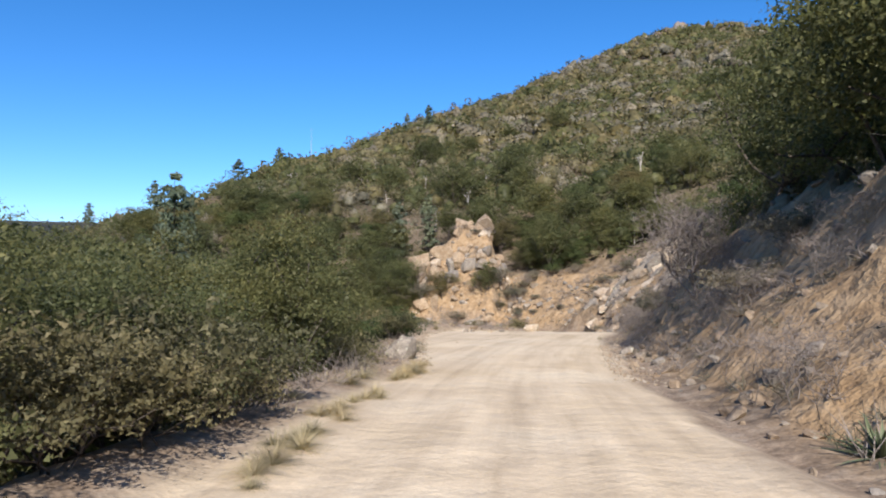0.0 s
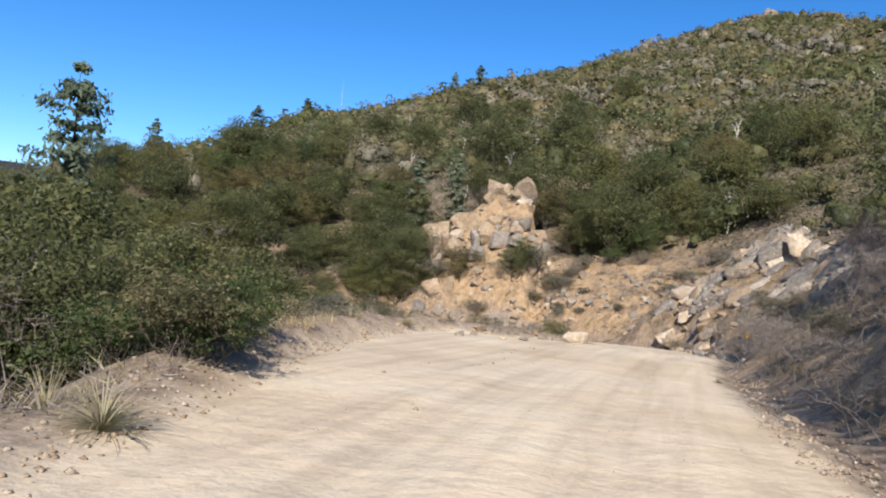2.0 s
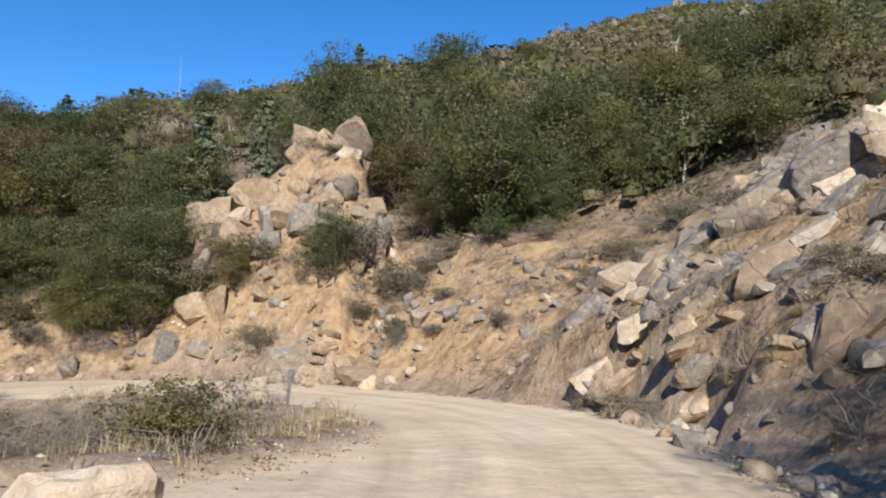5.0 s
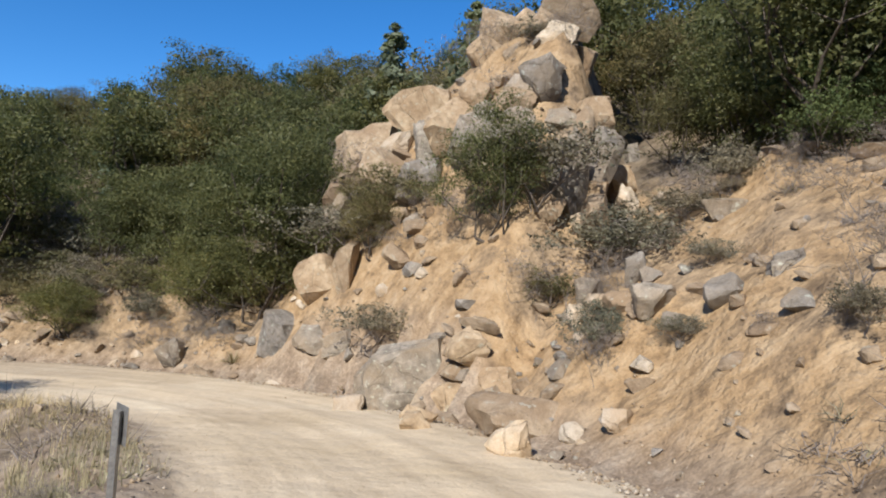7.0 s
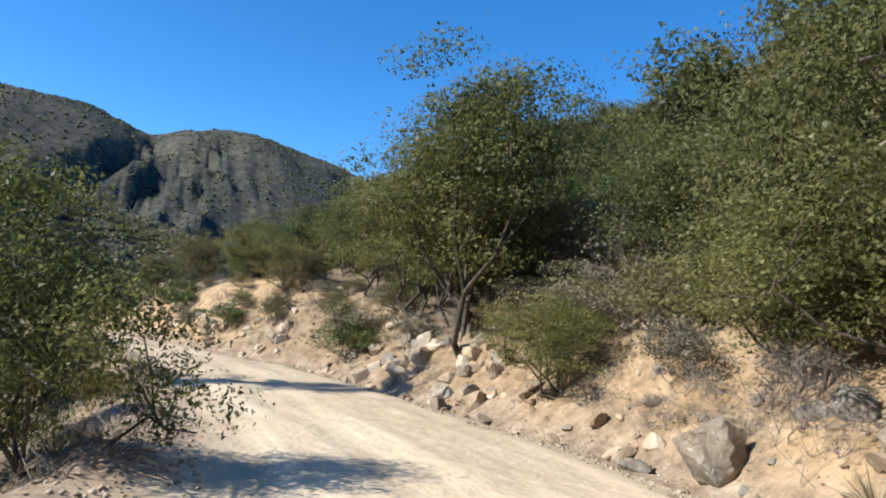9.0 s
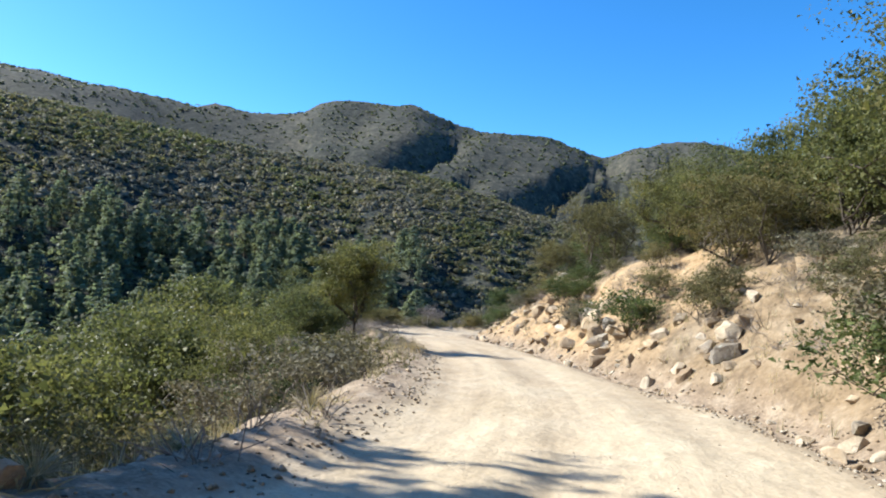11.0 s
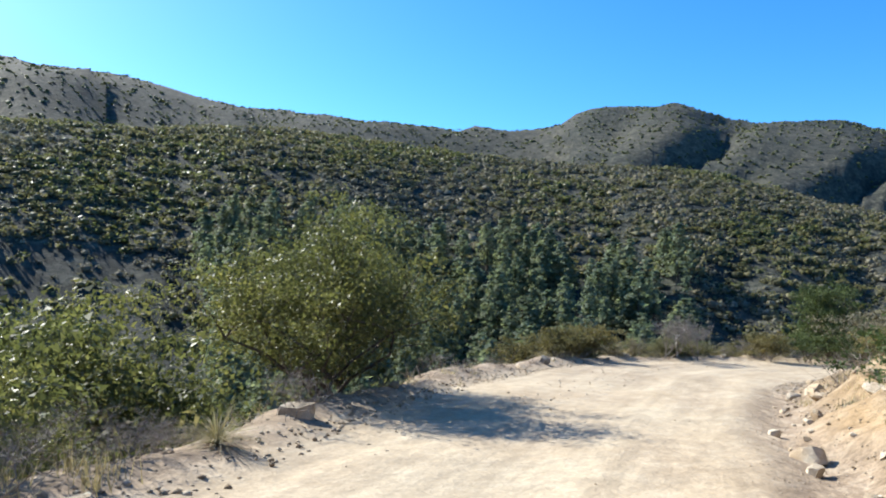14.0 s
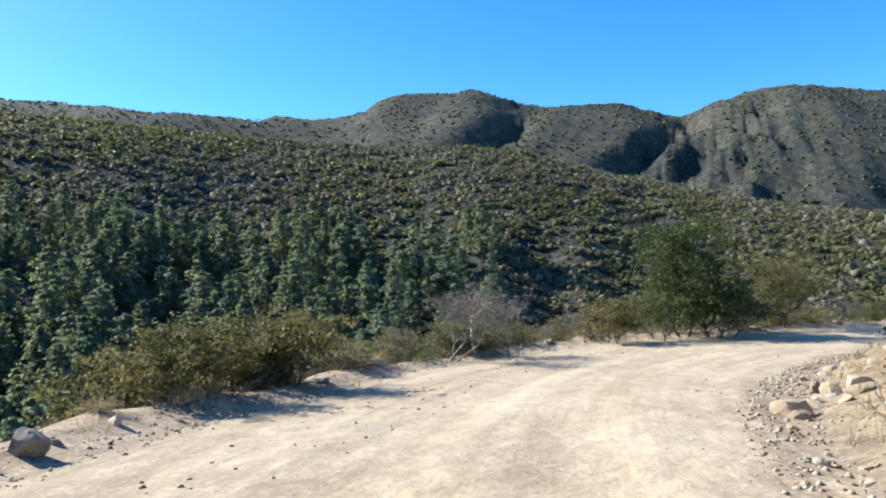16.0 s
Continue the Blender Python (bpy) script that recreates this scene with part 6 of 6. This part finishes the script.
# the far side of the valley
x, y = scatter(28000, -470, -60, -330, 150)
z = at_ground(x, y)
r, az = np.hypot(x + 57, y - 55), np.degrees(np.arctan2(-(x + 57), y - 55)) % 360
ok = (r > 62) & (r < 420) & (az > 66) & (az < 176) & (x < -62) & ~((r < 215) & (az > 107) & (scat.random(len(x)) < 0.75))
x, y, z = x[ok], y[ok], z[ok]
h = 1.5 + 3.3 * scat.random(len(x)) ** 1.6
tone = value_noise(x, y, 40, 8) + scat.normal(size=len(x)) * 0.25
# greyish-olive mix, weighted to the paler leaves to stand in for haze
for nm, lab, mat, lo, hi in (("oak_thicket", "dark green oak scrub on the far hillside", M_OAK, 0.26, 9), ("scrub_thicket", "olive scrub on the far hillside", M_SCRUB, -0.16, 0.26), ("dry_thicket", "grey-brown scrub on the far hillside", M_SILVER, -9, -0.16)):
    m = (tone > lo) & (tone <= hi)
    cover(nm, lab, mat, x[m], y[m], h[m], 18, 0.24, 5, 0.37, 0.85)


# woods on the mountains
x, y = scatter(46000, -1700, 300, -1300, 900)
r, az = np.hypot(x + 57, y - 55), np.degrees(np.arctan2(-(x + 57), y - 55)) % 360
ok = (r > 450) & (r < 1560) & (az > 60) & (az < 160) & (value_noise(x, y, 130, 61) + 0.5 * value_noise(x, y, 50, 62) > -0.3)
x, y = x[ok], y[ok]
cover("mountain_wood", "low woods on the mountain slopes", M_OAK, x[::2], y[::2], scat.uniform(2.0, 6.0, len(x[::2])), 4, 0.35, 6, 0.5, 0.8)


# ---- signs and small things ----
def marker(x, y, turn, lean, panel, label, sunk=0.0):
    """A steel U-post with a small reflective plate near its top."""
    base = new("road_marker")
    z = float(at_ground(x, y)) - sunk
    base.matrix_world = Matrix.LocRotScale((x, y, z), Euler((radians(lean[0]), radians(lean[1]), radians(turn))), None)
    prof = [(-0.045, 0.018), (-0.03, 0.018), (-0.018, -0.018), (0.018, -0.018), (0.03, 0.018), (0.045, 0.018), (0.045, 0.012), (0.034, 0.012), (0.022, -0.024), (-0.022, -0.024), (-0.034, 0.012), (-0.045, 0.012)]
    n = len(prof)
    v = [(a, b, -0.3) for a, b in prof] + [(a, b, 1.06) for a, b in prof]
    part("post", mesh_from("post", v, [(k, (k + 1) % n, n + (k + 1) % n, n + k) for k in range(n)], M_STEEL), base)
    bm = bmesh.new()
    bmesh.ops.create_cube(bm, size=1.0)
    bmesh.ops.scale(bm, vec=(0.17, 0.004, 0.30), verts=bm.verts)
    bmesh.ops.bevel(bm, geom=bm.edges, offset=0.001, segments=1, affect="EDGES")
    bmesh.ops.translate(bm, vec=(0, -0.03, 0.95), verts=bm.verts)
    me = bpy.data.meshes.new("plate")
    bm.to_mesh(me)
    me.materials.append(M_STEEL)
    plate = part("plate", me, base)
    bm.free()
    bm = bmesh.new()
    bmesh.ops.create_cube(bm, size=1.0)
    bmesh.ops.scale(bm, vec=(0.16, 0.002, 0.29), verts=bm.verts)
    bmesh.ops.translate(bm, vec=(0, -0.035, 0.95), verts=bm.verts)
    me = bpy.data.meshes.new("sheeting")
    bm.to_mesh(me)
    me.materials.append(panel)
    part("sheeting", me, plate, "yellow reflective sheeting")
    bm.free()
    return tagged(base, label, "road marker", "road markers")


marker(12.35, 45.8, 0, (0, -3), M_YELLOW, "yellow reflective marker on a steel post beside the road")
marker(4.5, 56.75, 165, (-3, -6), M_YELLOW, "grey steel marker post leaning in dry grass", 0.25)
for k in range(26):
    a, rr = place_rng.uniform(0, 6.28), place_rng.uniform(0.3, 2.6)
    x, y = 2.6 + rr * math.cos(a) * 1.2, 55.6 + rr * math.sin(a)
    plant("grass" if k % 3 else "brush", x, y, 0.35 + 0.25 * place_rng.random() if k % 3 else 0.4, wide=1.2)

# the mast on the ridge
mast = new("radio_mast")
mast.matrix_world = pose(-24.6, 131.9, float(at_ground(-24.6, 131.9)))
part("pole", mesh_from("pole", *tubes([(0, 0, -0.3, 0.05, 0, 0, 6.0, 0.03)], 6), M_SNAG), mast)
part("whip", mesh_from("whip", *tubes([(0, 0, 6.0, 0.02, 0, 0, 8.2, 0.01)], 5), M_SNAG), mast)
tagged(mast, "thin pale radio mast on the wooded ridge", "mast")

# loose stones on the cut and along the edges
n = 0
loose = np.random.default_rng(8)
while n < 170:
    k = int(loose.integers(330, 860))
    side = 1 if loose.random() < 0.72 else -1
    px, py, pz, a, b = ROAD_P[k]
    t = ROAD_T[k]
    off = (b + abs(loose.normal()) * 2.2 + 0.1) if side > 0 else -(a + abs(loose.normal()) * 0.6 + 0.1)
    x, y = px + t[1] * off, py - t[0] * off
    size = 0.05 + 0.2 * loose.random() ** 3
    mat = (M_TAN, M_TAN, M_PALE, M_GRANITE)[int(loose.integers(4))]
    rock(x, y, float(at_ground(x, y)) + size * 0.25, size * loose.uniform(0.8, 1.5), size * loose.uniform(0.8, 1.2), size * loose.uniform(0.5, 0.9), mat, loose.uniform(0, 360), 0, loose.uniform(-15, 15), "lying beside the dirt road", "loose stones", True)
    n += 1

# gravel and leaf litter
def crumbs(name, label, material, n, spread_up, spread_down, lo, hi, seed, flat):
    rng = np.random.default_rng(seed)
    k = rng.integers(260, 880, n)
    side = rng.random(n) < 0.6
    off = np.where(side, ROAD_P[k, 4] - 0.25 + np.abs(rng.normal(size=n)) * spread_up, -(ROAD_P[k, 3] - 0.3 + np.abs(rng.normal(size=n)) * spread_down))
    off = np.where(rng.random(n) < np.where(k > 640, 0.16, 0.04), rng.uniform(-3.6, 2.2, n), off)
    x = ROAD_P[k, 0] + ROAD_T[k, 1] * off + rng.uniform(-0.15, 0.15, n)
    y = ROAD_P[k, 1] - ROAD_T[k, 0] * off + rng.uniform(-0.15, 0.15, n)
    z = at_ground(x, y)
    s = rng.uniform(lo, hi, n) * np.where(np.abs(off) < 2, 0.35, 1)
    octa = np.array([(1, 0, 0), (0, 1, 0), (-1, 0, 0), (0, -1, 0), (0, 0, 1), (0, 0, -1)], float)
    v = octa[None] * s[:, None, None] * rng.uniform(0.6, 1.4, (n, 6, 3)) * [1, 1, flat]
    v = v + np.stack([x, y, z + s * 0.2 * flat], -1)[:, None]
    f = np.array([(0, 1, 4), (1, 2, 4), (2, 3, 4), (3, 0, 4), (1, 0, 5), (2, 1, 5), (3, 2, 5), (0, 3, 5)])
    faces = (f[None] + (np.arange(n) * 6)[:, None, None]).reshape(-1, 3)
    ob = new(name, mesh_from(name, v.reshape(-1, 3), faces, material))
    return tagged(ob, label, name, kind="stuff")


crumbs("gravel", "pale angular gravel along the road edges", M_PALE, 9000, 0.5, 0.7, 0.012, 0.045, 4, 0.7)
crumbs("gravel", "tan angular gravel along the road edges", M_TAN, 9000, 0.9, 0.8, 0.012, 0.045, 5, 0.7)
crumbs("leaf_litter", "brown leaf litter and bark along the road edges", M_BARK, 8000, 0.9, 0.7, 0.012, 0.032, 6, 0.3)

# tangles of dry twigs and grass on the banks
def tangle(name, label, material, xs, ys, strands, reach, seed):
    rng = np.random.default_rng(seed)
    n = len(xs)
    size = np.repeat(rng.uniform(0.45, 1.15, n), strands)
    xs, ys = np.repeat(xs, strands), np.repeat(ys, strands)
    m = len(xs)
    root = np.stack([xs + rng.normal(size=m) * 0.1, ys + rng.normal(size=m) * 0.1, at_ground(xs, ys) - 0.03], -1)
    d = rng.normal(size=(m, 3)) * [1, 1, 0.4] + [0, 0, 0.75]
    d /= np.linalg.norm(d, axis=1)[:, None]
    d[:, 2] = np.abs(d[:, 2])
    mid = root + d * (size * reach * rng.uniform(0.3, 0.6, m))[:, None]
    tip = mid + (d + rng.normal(size=(m, 3)) * 0.6) * (size * reach * 0.5)[:, None]
    side = np.cross(d, rng.normal(size=(m, 3)))
    side *= 0.006 / (np.linalg.norm(side, axis=1)[:, None] + 1e-9)
    v = np.stack([root - side, root + side, mid + side, mid - side, tip], 1).reshape(-1, 3)
    f = np.array([(0, 1, 2), (0, 2, 3), (3, 2, 4)])
    faces = (f[None] + (np.arange(m) * 5)[:, None, None]).reshape(-1, 3)
    return tagged(new(name, mesh_from(name, v, faces, material)), label, "brush", kind="stuff")


twig = np.random.default_rng(41)
bank_xy = np.stack([twig.uniform(9.5, 20, 700), twig.uniform(45, 67, 700)], -1)
lat = road_frame(bank_xy[:, 0], bank_xy[:, 1])
ok = (lat[1] - lat[4] > 1.0) & (value_noise(bank_xy[:, 0], bank_xy[:, 1], 1.8, 5) > -0.2)
bank_xy = bank_xy[ok]
cuts = np.array([beside(twig, 185, 420, 1.0, 8.0) for k in range(520)] + [beside(twig, 470, 800, 1.3, 7.0) for k in range(600)])
rims = []
for k in range(700):
    i = int(twig.integers(240, 860))
    off = -(ROAD_P[i, 3] + 0.5 + abs(twig.normal()) * 1.4)
    rims.append((ROAD_P[i, 0] + ROAD_T[i, 1] * off, ROAD_P[i, 1] - ROAD_T[i, 0] * off))
rims = np.array(rims)
tangle("dry_twigs", "tangled grey twigs of dead brush on the banks", M_GREY, np.r_[bank_xy[::2, 0], cuts[::2, 0], rims[::3, 0]], np.r_[bank_xy[::2, 1], cuts[::2, 1], rims[::3, 1]], 26, 0.62, 3)
tangle("dry_grass", "straw-coloured dry grass on the banks", M_GRASS, np.r_[bank_xy[1::5, 0], rims[1::3, 0], rims[2::3, 0]], np.r_[bank_xy[1::5, 1], rims[1::3, 1], rims[2::3, 1]], 20, 0.28, 4)
tangle("low_scrub", "low grey-leaved scrub on the banks", M_SILVER, cuts[1::2, 0], cuts[1::2, 1], 30, 0.36, 5)

# short dry grass on the shoulders and the bare slopes
rng = np.random.default_rng(9)
n = 9000
k = rng.integers(300, 880, n)
side = rng.random(n) < 0.45
off = np.where(side, ROAD_P[k, 4] + 0.9 + np.abs(rng.normal(size=n)) * 3.0, -(ROAD_P[k, 3] + 0.5 + np.abs(rng.normal(size=n)) * 1.1))
gxx = ROAD_P[k, 0] + ROAD_T[k, 1] * off + rng.normal(size=n) * 0.2
gyy = ROAD_P[k, 1] - ROAD_T[k, 0] * off + rng.normal(size=n) * 0.2
ok = (value_noise(gxx, gyy, 2.2, 12) > 0.05) & ~(side & (k > 405) & (k < 530))
gxx, gyy = np.repeat(gxx[ok], 9), np.repeat(gyy[ok], 9)
m = len(gxx)
root = np.stack([gxx + rng.normal(size=m) * 0.05, gyy + rng.normal(size=m) * 0.05, at_ground(gxx, gyy) - 0.02], -1)
a = rng.uniform(0, 6.283, m)
ln = rng.uniform(0.1, 0.32, m)
lean = np.stack([np.cos(a), np.sin(a), np.zeros(m)], -1) * (ln * rng.uniform(0.1, 0.6, m))[:, None]
tip = root + lean + np.stack([np.zeros(m), np.zeros(m), ln], -1)
wide = np.stack([-np.sin(a), np.cos(a), np.zeros(m)], -1) * 0.006
v = np.stack([root - wide, root + wide, tip], 1).reshape(-1, 3)
tagged(new("dry_grass", mesh_from("dry_grass", v, np.arange(3 * m).reshape(-1, 3), M_GRASS)), "thin straw-coloured grass on the road shoulders", "grass", kind="stuff")
